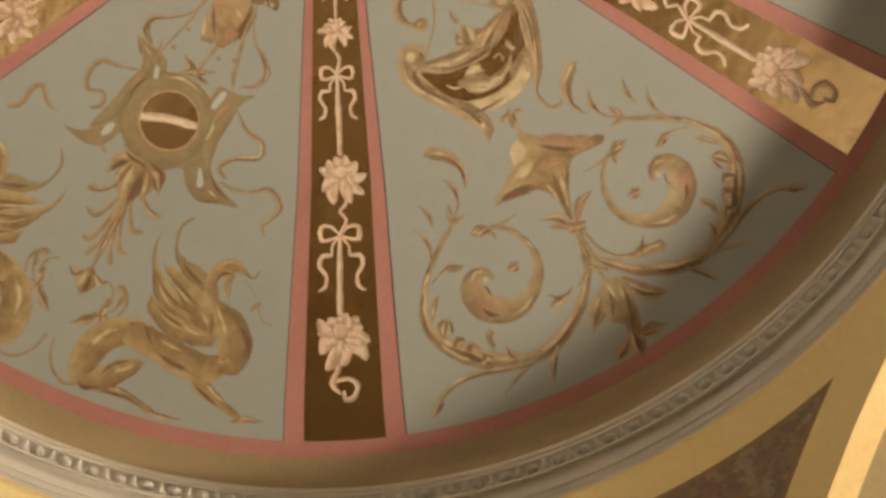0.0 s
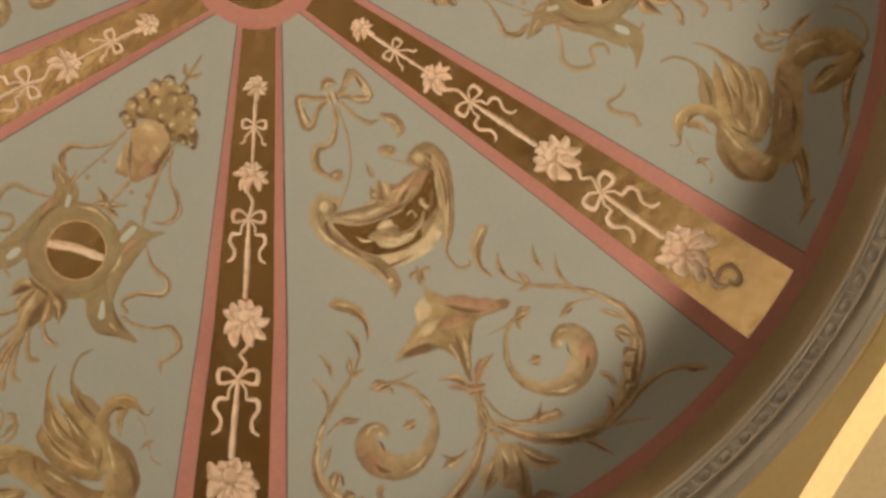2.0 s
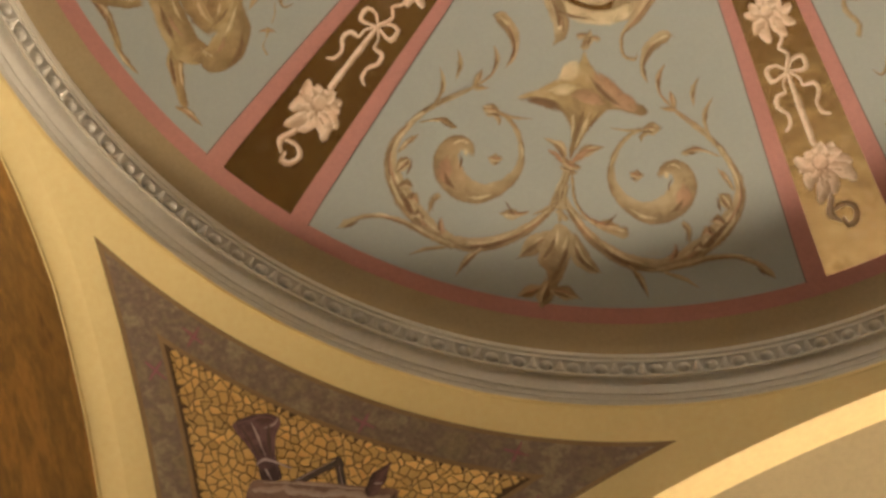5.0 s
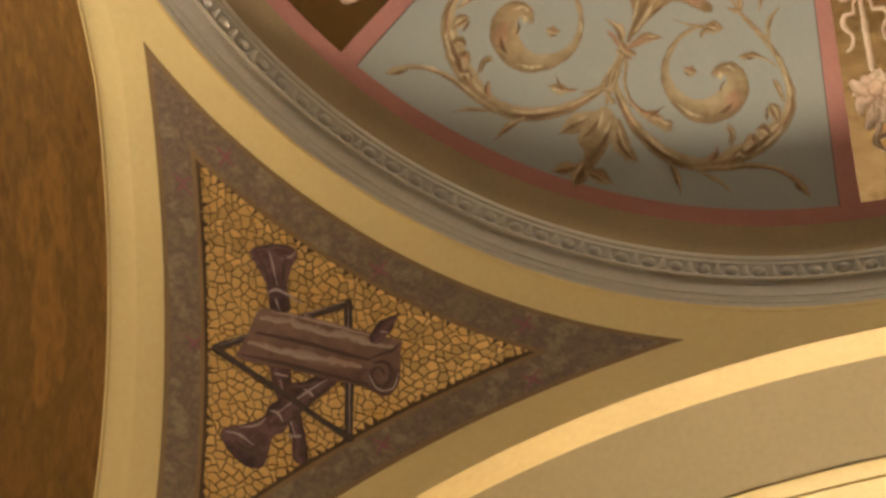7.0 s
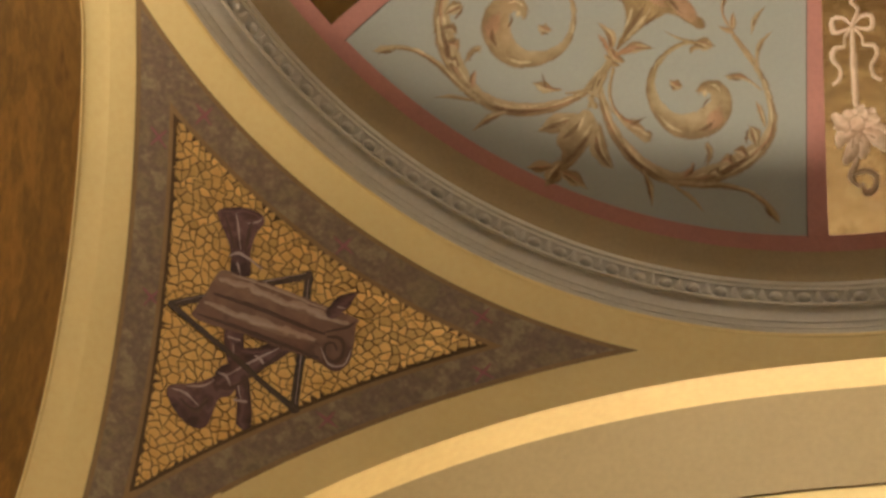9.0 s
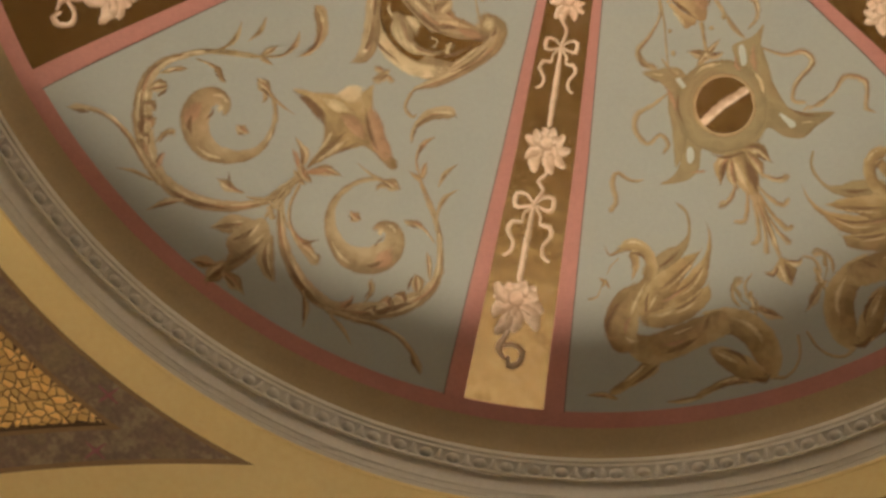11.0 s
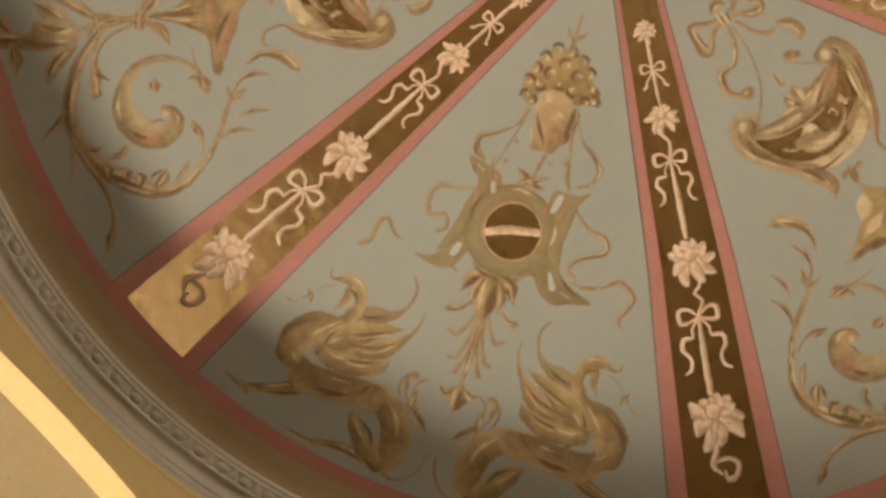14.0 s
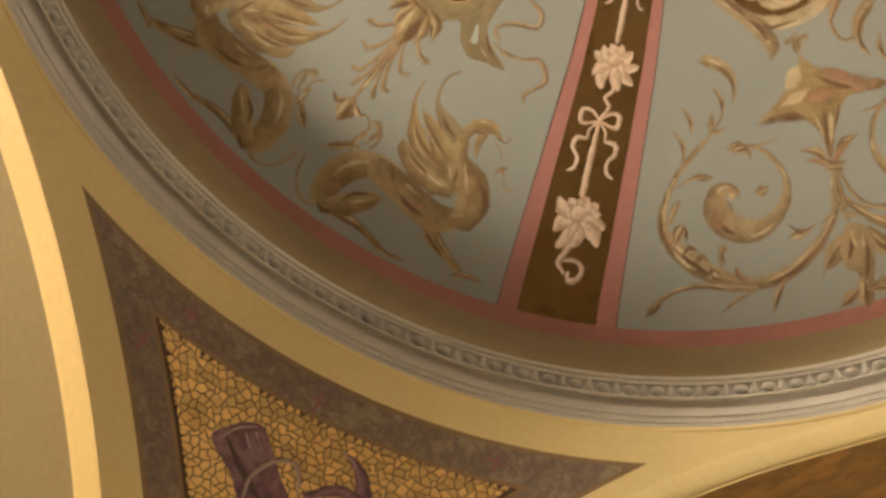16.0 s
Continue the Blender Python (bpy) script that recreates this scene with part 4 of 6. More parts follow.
o.line("tan", [(4.0, 62.7), (9.0, 61.5), (13.7, 56.9), (16.0, 59.7), (16.9, 68.4), (13.6, 68.6), (8.3, 64.6), (3.9, 63.0)], [1.4, 1.9, 2.8, 2.4, 2.8, 2.8, 1.7, 1.2])
o.line("tan", [(2.5, 65.2), (-0.7, 73.3), (-5.8, 79.0), (-12.4, 78.9), (-15.5, 85.4), (-13.0, 90.2), (-9.2, 92.5)], [1.4, 1.7, 1.9, 2.6, 2.6, 1.7, 3.8])
o.line("tan", [(5.4, 65.9), (8.4, 74.1), (12.1, 78.9), (15.6, 79.2)], [1.2, 1.4, 1.9, 1.2])
o.line("tan", [(17.7, 78.0), (21.2, 81.6), (22.1, 86.6), (19.6, 89.1)], [1.9, 3.1, 3.3, 0.9])
o.line("tan", [(12.0, 91.5), (15.4, 93.2)], [3.3, 2.8])
o.line("tan", [(11.4, 94.2), (17.2, 99.3), (22.7, 103.4)], [0.5, 0.7, 0.5])
o.line("tan", [(3.4, 67.3), (1.0, 81.9), (-5.2, 94.8), (-16.4, 105.6)], [0.7, 0.7, 0.7, 0.5])
o.line("pale", [(2.2, 59.1), (1.0, 65.4)], [1.4, 1.2])
o.line("pale", [(4.2, 59.5), (3.0, 65.8)], [1.4, 1.2])
o.line("tan", [(0.0, 58.1), (4.0, 56.2), (7.1, 58.3)], [1.4, 3.3, 1.4])
o.line("umber", [(-9.2, 68.8), (-9.8, 63.0), (-8.5, 59.1)], [0.7, 0.9, 0.7])
o.line("umber", [(15.2, 58.6), (16.0, 66.3)], [0.9, 0.9])
o.disc("tan", -9.8, 92.1, 2.1)
o.disc("pale", -10.2, 91.5, 1.2)
o.disc("tan", 15.0, 92.6, 1.9)
o.line("pale", [(-10.3, 62.9), (-11.3, 67.4)], [1.2, 1.2])
o.line("pale", [(16.0, 64.0), (16.3, 67.8)], [1.2, 1.4])
o.line("umber", [(2.6, 60.1), (1.8, 65.1)], [0.7, 0.7])
o.line("umber", [(5.2, 60.2), (4.3, 65.6)], [0.7, 0.7])
o.line("pale", [(18.8, 79.7), (21.4, 83.1)], [0.9, 1.4])

mask = []
o = sheet(mask, "mask", dome_place, 0.0047)
o.fill("ochre", [(-11.1, 82.7), (-13.2, 77.0), (-11.9, 70.7), (-9.3, 64.7), (-4.5, 58.8), (1.4, 57.7), (7.6, 58.9), (13.2, 62.8), (15.3, 67.9), (19.1, 70.2), (20.3, 74.7), (17.4, 78.2), (13.7, 79.1), (10.4, 80.7), (3.8, 77.8), (-3.5, 78.9), (-5.1, 84.9), (-8.7, 85.1)])
o.fill("flesh", [(-5.1, 82.8), (-2.2, 77.2), (3.8, 75.3), (9.8, 78.5), (11.7, 82.7), (11.9, 89.9), (10.7, 96.7), (8.0, 101.7), (4.4, 100.9), (-0.4, 93.4), (-3.7, 87.8)])
o.fill("flesh", [(-5.1, 85.9), (-0.4, 93.4), (4.7, 101.3), (1.3, 102.0), (-1.6, 102.4), (-2.6, 96.1), (-4.5, 90.3)])
o.line("umber", [(9.4, 78.7), (12.2, 83.2), (11.9, 91.4), (9.2, 100.1)], [1.4, 3.3, 3.3, 1.4])
o.line("umber", [(-3.9, 85.3), (0.1, 93.2), (4.7, 100.3)], [0.7, 1.7, 0.9])
o.line("pale", [(-2.2, 82.4), (-0.2, 79.3), (3.8, 78.9)], [0.9, 3.3, 0.9])
o.line("rose", [(5.5, 90.5), (8.8, 94.0), (8.4, 99.5)], [1.4, 3.8, 1.4])
o.line("pale", [(-3.9, 92.6), (-1.7, 98.0), (-1.0, 101.5)], [0.7, 1.7, 0.7])
o.line("pale", [(6.1, 84.5), (9.0, 86.1)], [1.9, 1.4])
o.line("umber", [(-10.8, 83.3), (-11.9, 81.3), (-10.6, 79.6), (-8.4, 79.8)], [0.7, 1.7, 1.9, 0.9])
o.line("pale", [(-10.5, 80.8), (-9.6, 80.6), (-9.0, 81.4), (-9.3, 82.3)], [0.5, 1.4, 1.2, 0.5])
o.line("umber", [(-13.1, 75.2), (-11.2, 73.2), (-8.5, 73.9), (-8.0, 76.5)], [0.7, 1.7, 1.9, 0.9])
o.line("pale", [(-10.1, 74.4), (-9.4, 75.4), (-9.9, 76.4), (-11.1, 76.5)], [0.5, 1.7, 1.4, 0.5])
o.line("umber", [(-11.1, 68.2), (-8.5, 67.2), (-6.8, 69.2), (-7.8, 71.7)], [0.7, 1.7, 1.9, 0.9])
o.line("pale", [(-8.4, 69.0), (-8.3, 70.2), (-9.3, 70.9), (-10.2, 70.1)], [0.5, 1.7, 1.4, 0.5])
o.line("umber", [(-9.1, 64.9), (-8.3, 62.5), (-5.6, 62.2), (-4.2, 64.5)], [0.7, 1.7, 1.9, 0.9])
o.line("pale", [(-6.7, 63.2), (-5.7, 64.0), (-5.9, 65.2), (-7.1, 65.5)], [0.5, 1.7, 1.4, 0.5])
o.line("umber", [(-5.0, 60.8), (-4.8, 58.2), (-2.1, 57.4), (-0.4, 59.3)], [0.7, 1.7, 1.9, 0.9])
o.line("pale", [(-3.0, 58.8), (-1.9, 59.3), (-1.9, 60.3), (-2.9, 61.0)], [0.5, 1.7, 1.4, 0.5])
o.line("umber", [(1.6, 57.0), (4.2, 57.2), (5.1, 59.9), (2.9, 61.8)], [0.7, 1.7, 1.9, 0.9])
o.line("pale", [(3.6, 59.1), (3.1, 60.1), (1.9, 60.2), (1.4, 59.2)], [0.5, 1.7, 1.4, 0.5])
o.line("umber", [(5.8, 60.8), (8.0, 59.0), (10.3, 60.1), (10.7, 62.8)], [0.7, 1.7, 1.9, 0.9])
o.line("pale", [(9.0, 60.5), (9.5, 61.6), (8.7, 62.5), (7.6, 62.3)], [0.5, 1.7, 1.4, 0.5])
o.line("umber", [(10.0, 65.1), (11.9, 63.2), (14.4, 64.0), (14.7, 66.7)], [0.7, 1.7, 1.9, 0.9])
o.line("pale", [(12.8, 64.5), (13.7, 65.7), (12.8, 66.6), (11.8, 66.6)], [0.5, 1.7, 1.4, 0.5])
o.line("umber", [(11.8, 69.5), (18.6, 71.9), (16.4, 73.1), (14.5, 71.4)], [0.7, 1.7, 1.9, 0.9])
o.line("pale", [(17.0, 71.7), (15.9, 71.5), (15.5, 70.4), (16.5, 69.7)], [0.5, 1.7, 1.4, 0.5])
o.line("umber", [(17.9, 73.1), (19.7, 74.5), (19.5, 76.7), (17.4, 77.2)], [0.7, 1.7, 1.9, 0.9])
o.line("pale", [(18.9, 75.5), (18.0, 76.2), (17.2, 75.8), (17.0, 74.8)], [0.5, 1.4, 1.2, 0.5])
o.line("umber", [(12.4, 77.9), (12.6, 75.8), (14.8, 75.1), (16.2, 76.8)], [0.7, 1.7, 1.9, 0.9])
o.line("pale", [(14.1, 76.3), (15.1, 76.6), (15.1, 77.6), (14.0, 78.1)], [0.5, 1.4, 1.2, 0.5])
o.line("umber", [(10.8, 74.3), (8.9, 76.3), (6.3, 75.6), (5.7, 73.0)], [0.7, 1.7, 1.9, 0.9])
o.line("pale", [(7.8, 75.0), (7.1, 74.1), (7.6, 73.1), (8.8, 73.0)], [0.5, 1.7, 1.4, 0.5])
o.line("umber", [(-3.5, 73.7), (-3.4, 76.5), (-5.9, 77.7), (-7.8, 75.9)], [0.7, 1.7, 1.9, 0.9])
o.line("pale", [(-5.1, 76.1), (-6.3, 75.9), (-6.6, 74.7), (-5.6, 74.0)], [0.5, 1.7, 1.4, 0.5])
o.line("umber", [(-2.2, 72.6), (-4.7, 71.2), (-4.6, 68.3), (-1.8, 67.2)], [0.7, 1.7, 1.9, 0.9])
o.line("pale", [(-3.7, 69.7), (-2.6, 68.7), (-1.4, 69.1), (-1.2, 70.5)], [0.5, 1.9, 1.7, 0.5])
o.line("umber", [(0.4, 67.1), (-0.3, 64.1), (1.9, 62.3), (4.6, 63.5)], [0.7, 1.7, 1.9, 0.9])
o.line("pale", [(1.7, 63.9), (3.0, 64.0), (3.5, 65.0), (2.8, 66.2)], [0.5, 1.9, 1.7, 0.5])
o.line("umber", [(8.4, 70.6), (6.3, 69.1), (6.5, 66.4), (9.2, 65.6)], [0.7, 1.7, 1.9, 0.9])
o.line("pale", [(7.5, 67.7), (8.4, 67.0), (9.4, 67.5), (9.5, 68.8)], [0.5, 1.7, 1.4, 0.5])
o.line("umber", [(-8.2, 81.3), (-6.2, 80.7), (-5.0, 82.5), (-6.1, 84.1)], [0.7, 1.7, 1.9, 0.9])
o.line("pale", [(-6.3, 82.1), (-6.3, 83.1), (-7.2, 83.3), (-7.7, 82.8)], [0.5, 1.2, 0.9, 0.5])
o.line("umber", [(4.6, 72.8), (3.8, 74.7), (1.6, 75.0), (0.6, 73.0)], [0.7, 1.7, 1.9, 0.9])
o.line("pale", [(2.6, 74.0), (1.6, 73.5), (1.9, 72.6), (2.8, 72.4)], [0.5, 1.4, 1.2, 0.5])
o = sheet(mask, "pearl_string", dome_place, 0.0047)
o.line("tan", [(-6.6, 85.1), (-9.1, 93.6), (-16.0, 99.7), (-22.0, 103.2), (-22.3, 108.5), (-18.1, 112.7)], [0.7, 0.9, 1.2, 2.1, 2.4, 1.9])
o.line("tan", [(-6.2, 85.9), (-8.5, 97.5), (-11.8, 109.1), (-13.3, 115.5)], [0.7, 0.7, 0.7, 0.7])
o.disc("tan", -7.4, 100.6, 1.4)
o.disc("tan", -9.2, 109.6, 1.7)
o.disc("pale", -9.6, 109.3, 0.7)
o.line("umber", [(-22.9, 104.7), (-22.9, 108.8), (-19.8, 112.0)], [0.7, 1.2, 0.7])
o = sheet(mask, "pearl_string", dome_place, 0.0047)
o.line("tan", [(12.9, 79.5), (13.4, 91.7), (16.6, 105.3), (19.5, 113.8)], [0.7, 0.9, 1.4, 0.9])
o.line("tan", [(12.3, 81.4), (18.1, 91.9), (24.8, 96.9), (29.0, 102.1), (27.4, 108.2), (22.0, 111.4)], [0.7, 0.9, 1.7, 2.1, 1.4, 0.7])
o.line("tan", [(12.5, 87.0), (15.5, 98.5), (16.6, 108.4), (19.9, 114.1)], [0.5, 0.7, 0.9, 0.7])
o.disc("tan", 8.8, 105.5, 1.4)
o.disc("tan", 14.9, 103.0, 1.7)
o.line("umber", [(23.6, 96.5), (28.0, 100.0)], [0.9, 0.9])
o = sheet(mask, "rosette", dome_place, 0.0047)
o.line("tan", [(-3.7, 110.7), (0.5, 113.9), (4.7, 116.0)], [0.9, 2.8, 1.4])
o.line("tan", [(-2.2, 117.9), (3.0, 115.2), (10.5, 110.9)], [1.2, 2.8, 0.9])
o.line("tan", [(5.7, 102.4), (4.6, 107.9), (3.4, 114.5)], [1.7, 1.2, 1.4])
o.line("tan", [(2.8, 114.8), (6.6, 117.1), (10.1, 116.4)], [2.4, 2.1, 0.9])
o.disc("pale", 3.0, 115.2, 1.4)
o.line("umber", [(5.1, 115.8), (8.2, 115.8)], [1.4, 0.9])

plume = []
o = sheet(plume, "plume", dome_place, 0.0047)
o.line("tan", [(2.6, 58.5), (2.5, 50.1), (2.3, 42.8)], [1.9, 1.4, 0.7])
o.line("tan", [(2.6, 53.6), (0.0, 52.1), (-1.5, 49.4)], [1.2, 1.9, 0.5])
o.line("tan", [(2.6, 53.6), (5.1, 51.9), (6.6, 49.0)], [1.2, 1.9, 0.5])

medallion = []
o = sheet(medallion, "medallion", dome_place, 0.0047)
o.fill("olive", [(-24.7, 112.3), (-18.0, 113.1), (-11.5, 114.3), (-8.1, 117.0), (-6.1, 121.0), (1.0, 118.0), (9.1, 119.4), (12.9, 121.7), (13.5, 115.6), (17.1, 114.6), (23.7, 114.3), (30.5, 110.4), (26.2, 117.4), (23.2, 126.6), (22.4, 135.9), (24.9, 143.7), (31.2, 150.4), (43.8, 155.2), (35.0, 158.3), (28.2, 160.9), (21.0, 157.8), (16.2, 152.2), (11.9, 155.0), (7.4, 156.4), (-0.9, 156.9), (-7.7, 154.8), (-11.8, 150.6), (-15.9, 158.1), (-23.3, 160.6), (-34.1, 157.9), (-26.1, 156.0), (-20.6, 149.1), (-17.7, 139.8), (-16.5, 129.3), (-17.8, 120.2)])
o.line("olive", [(-14.1, 120.1), (-16.3, 131.7), (-18.4, 142.1), (-24.1, 153.2)], [2.4, 4.3, 4.3, 1.9])
o.line("olive", [(24.6, 119.6), (22.2, 128.8), (21.7, 138.2), (25.5, 146.8)], [1.9, 3.8, 4.3, 1.9])
o.line("olive", [(-0.4, 120.2), (9.9, 123.2), (16.1, 131.0), (16.5, 140.0), (12.1, 148.5), (2.7, 152.6), (-7.2, 150.4), (-13.3, 143.1), (-14.1, 133.6), (-9.9, 124.8), (-0.4, 120.2)], [3.8, 4.3, 4.3, 4.3, 4.3, 4.3, 4.3, 4.3, 4.3, 4.3, 3.8])
o.fill("ground", [(-12.5, 118.4), (-10.2, 119.6), (-8.9, 124.5), (-10.8, 124.7)])
o.fill("ground", [(16.0, 116.8), (18.8, 116.6), (17.5, 124.1), (14.7, 124.2)])
o.fill("ground", [(21.7, 147.1), (24.7, 149.8), (27.5, 154.3), (24.5, 155.4)])
o.fill("ground", [(-18.1, 148.5), (-15.3, 148.3), (-16.3, 153.4), (-19.8, 154.9)])
o.line("rose", [(14.4, 118.1), (12.9, 123.6), (14.4, 127.0)], [0.5, 1.9, 0.7])
o.line("rose", [(23.5, 116.2), (19.9, 123.8), (19.6, 131.4)], [0.7, 2.1, 0.7])
o.line("rose", [(-18.5, 117.3), (-16.1, 125.8), (-16.8, 136.4)], [0.5, 1.7, 0.5])
o.line("rose", [(-19.9, 157.7), (-13.7, 159.8)], [0.7, 1.2])
o.line("umber", [(-11.9, 151.5), (-4.4, 157.0), (6.2, 157.2), (16.1, 153.1)], [0.5, 1.4, 1.4, 0.5])
o.line("umber", [(25.5, 146.1), (32.0, 152.2), (41.0, 155.4)], [0.5, 1.4, 0.2])
o.line("umber", [(-23.7, 113.4), (-18.7, 119.1)], [0.5, 0.9])
o.line("umber", [(28.3, 160.0), (35.6, 157.4)], [0.5, 0.9])
o.line("umber", [(-11.1, 122.8), (-15.3, 131.3), (-15.1, 142.4)], [0.5, 1.2, 0.5])
o.line("pale", [(-7.2, 122.3), (0.9, 119.4), (10.1, 121.4)], [0.5, 1.4, 0.5])
o.line("pale", [(17.8, 126.0), (19.9, 133.3), (18.5, 141.4)], [0.5, 1.2, 0.5])
o.line("pale", [(28.9, 154.4), (33.9, 155.9)], [0.7, 1.2])
o.line("pale", [(-20.5, 114.2), (-15.6, 117.1)], [0.5, 0.9])
o.line("tan", [(31.6, 151.0), (34.1, 149.3), (38.7, 150.7), (44.6, 147.6)], [0.5, 0.7, 0.7, 0.7])
o.line("tan", [(-10.8, 118.1), (-13.4, 114.1), (-14.3, 109.5)], [1.4, 1.2, 0.5])

ribbons = []
o = sheet(ribbons, "ribbon", dome_place, 0.0047)
o.line("tan", [(-16.3, 124.1), (-24.7, 126.5), (-32.1, 128.0), (-34.7, 134.2), (-31.8, 140.7), (-26.0, 139.0), (-24.1, 143.9), (-27.5, 146.6)], [0.7, 1.4, 1.9, 1.9, 1.7, 1.4, 1.7, 1.2])
o = sheet(ribbons, "ribbon", dome_place, 0.0047)
o.line("tan", [(-38.5, 154.0), (-43.7, 152.4), (-47.9, 147.4), (-51.3, 150.3), (-52.4, 157.8), (-56.0, 160.7)], [0.7, 1.2, 1.7, 1.9, 1.7, 1.9])
o = sheet(ribbons, "ribbon", dome_place, 0.0047)
o.line("tan", [(24.3, 119.8), (32.1, 126.2), (40.1, 127.9), (41.8, 133.5), (33.2, 138.6), (29.5, 144.9), (33.6, 147.5)], [0.7, 1.4, 2.1, 2.1, 1.7, 1.4, 1.4])
o = sheet(ribbons, "ribbon", dome_place, 0.0047)
o.line("tan", [(33.3, 150.8), (44.9, 148.0), (52.1, 143.2), (58.9, 147.5), (57.8, 153.1), (55.7, 157.9), (58.6, 160.9)], [0.7, 1.2, 2.1, 2.1, 1.4, 1.7, 0.9])

pendant = []
o = sheet(pendant, "pendant", dome_place, 0.0047)
o.line("ochre", [(1.1, 154.7), (1.1, 165.0), (1.7, 178.8)], [4.7, 10.4, 3.3])
o.line("ochre", [(-1.7, 156.7), (-7.2, 159.8), (-10.1, 167.3)], [3.3, 5.7, 1.2])
o.line("ochre", [(-2.5, 158.6), (-4.6, 165.2), (-3.8, 171.7)], [2.4, 4.3, 0.9])
o.line("tan", [(-0.5, 172.4), (-3.4, 180.4), (-6.5, 184.2), (-9.4, 183.0)], [0.9, 1.4, 1.9, 1.4])
o.line("tan", [(0.2, 177.5), (-1.2, 187.0), (-3.7, 193.2), (-6.1, 193.3)], [0.9, 1.4, 1.9, 1.7])
o.line("tan", [(-3.0, 167.9), (-8.4, 173.7), (-12.6, 174.8)], [0.9, 1.7, 2.4])
o.line("tan", [(1.0, 183.4), (0.0, 192.6), (-2.1, 198.6)], [0.7, 1.2, 2.1])
o.line("umber", [(-5.7, 160.6), (-8.8, 165.9)], [1.9, 0.9])
o.disc("tan", -9.4, 183.0, 1.2)
o.disc("tan", -6.1, 193.3, 1.2)
o.line("ochre", [(3.5, 156.5), (9.3, 159.0), (12.9, 166.2)], [3.3, 5.7, 1.2])
o.line("ochre", [(4.5, 158.3), (7.2, 164.7), (7.0, 171.2)], [2.4, 4.3, 0.9])
o.line("tan", [(3.8, 172.3), (7.4, 179.9), (10.9, 183.4), (13.6, 181.9)], [0.9, 1.4, 1.9, 1.4])
o.line("tan", [(3.5, 177.3), (5.9, 186.6), (9.0, 192.6), (11.3, 192.5)], [0.9, 1.4, 1.9, 1.7])
o.line("tan", [(5.9, 167.5), (11.8, 172.8), (16.1, 173.5)], [0.9, 1.7, 2.4])
o.line("tan", [(3.3, 183.3), (5.2, 192.4), (7.8, 198.1)], [0.7, 1.2, 2.1])
o.line("umber", [(7.9, 160.0), (11.4, 164.9)], [1.9, 0.9])
o.disc("tan", 13.6, 181.9, 1.2)
o.disc("tan", 11.3, 192.5, 1.2)
o.line("umber", [(2.6, 157.9), (3.5, 167.2), (2.6, 176.5)], [1.4, 3.3, 1.2])
o.line("pale", [(-1.1, 158.1), (-1.2, 166.2), (0.1, 174.3)], [1.2, 2.4, 0.9])
o.line("tan", [(1.9, 176.5), (2.2, 189.1), (2.4, 202.7)], [3.3, 2.1, 1.4])
o = sheet(pendant, "flower", dome_place, 0.0047)
o.line("ochre", [(2.3, 201.5), (2.6, 208.2), (2.7, 215.3)], [2.4, 8.1, 1.9])
o.line("ochre", [(0.6, 205.0), (-3.0, 207.6), (-5.9, 205.9)], [1.9, 3.3, 0.9])
o.line("ochre", [(4.4, 204.8), (8.2, 207.1), (10.9, 205.2)], [1.9, 3.3, 0.9])
o.line("umber", [(3.4, 204.9), (3.8, 212.6)], [1.4, 2.8])
o.line("pale", [(1.1, 205.0), (1.2, 211.6)], [1.2, 1.9])

sprigs = []
o = sheet(sprigs, "sprig", dome_place, 0.0047)
o.line("tan", [(-10.7, 205.0), (-14.7, 207.4), (-15.7, 212.4), (-14.0, 214.6)], [0.7, 0.9, 1.2, 1.9])
o.line("tan", [(-12.8, 218.5), (-9.6, 222.0), (-4.4, 225.8)], [1.9, 2.8, 0.7])
o.line("umber", [(-12.0, 219.4), (-9.0, 222.2)], [1.4, 1.2])
o = sheet(sprigs, "sprig", dome_place, 0.0047)
o.line("tan", [(16.2, 206.0), (19.8, 206.8), (21.5, 211.0), (20.1, 215.4)], [1.9, 1.7, 1.2, 0.9])
o.line("ochre", [(12.0, 220.5), (14.4, 217.6), (17.7, 217.8)], [0.9, 3.3, 0.9])
o.line("ochre", [(14.2, 211.6), (14.8, 220.9)], [2.4, 1.2])

griffin = []
o = sheet(griffin, "far_wing", dome_place, 0.0047)
o.line("olive", [(48.9, 190.4), (40.8, 187.7), (33.9, 185.2), (29.1, 181.0), (27.1, 172.7), (30.3, 166.6)], [6.1, 5.8, 2.9, 1.0, 1.0, 1.1])
o.line("umber", [(47.3, 189.9), (38.7, 187.5), (33.0, 184.3)], [1.2, 1.7, 0.6])
o = sheet(griffin, "tail", dome_place, 0.0047)
o.line("tan", [(17.3, 245.0), (12.7, 246.4), (7.6, 244.4), (3.8, 240.0), (2.0, 233.5)], [1.1, 1.0, 0.9, 0.9, 1.0])
o = sheet(griffin, "hind_leg", dome_place, 0.0047)
o.line("ochre", [(20.3, 243.1), (28.8, 241.3), (36.3, 240.4), (43.2, 240.8), (49.6, 241.5)], [4.9, 4.1, 3.4, 2.9, 2.7])
o.line("ochre", [(47.3, 242.1), (54.2, 241.3), (61.8, 239.2)], [1.9, 2.4, 0.6])
o.line("umber", [(24.8, 244.1), (31.9, 242.1), (39.5, 241.3)], [0.6, 1.1, 0.5])
o = sheet(griffin, "foreleg", dome_place, 0.0047)
o.line("ochre", [(59.9, 219.4), (62.9, 224.1), (69.5, 226.1), (76.7, 227.6), (83.1, 228.3)], [7.8, 6.8, 4.9, 3.6, 2.9])
o.line("ochre", [(80.4, 231.0), (85.3, 227.5), (91.8, 225.3)], [1.7, 2.9, 0.7])
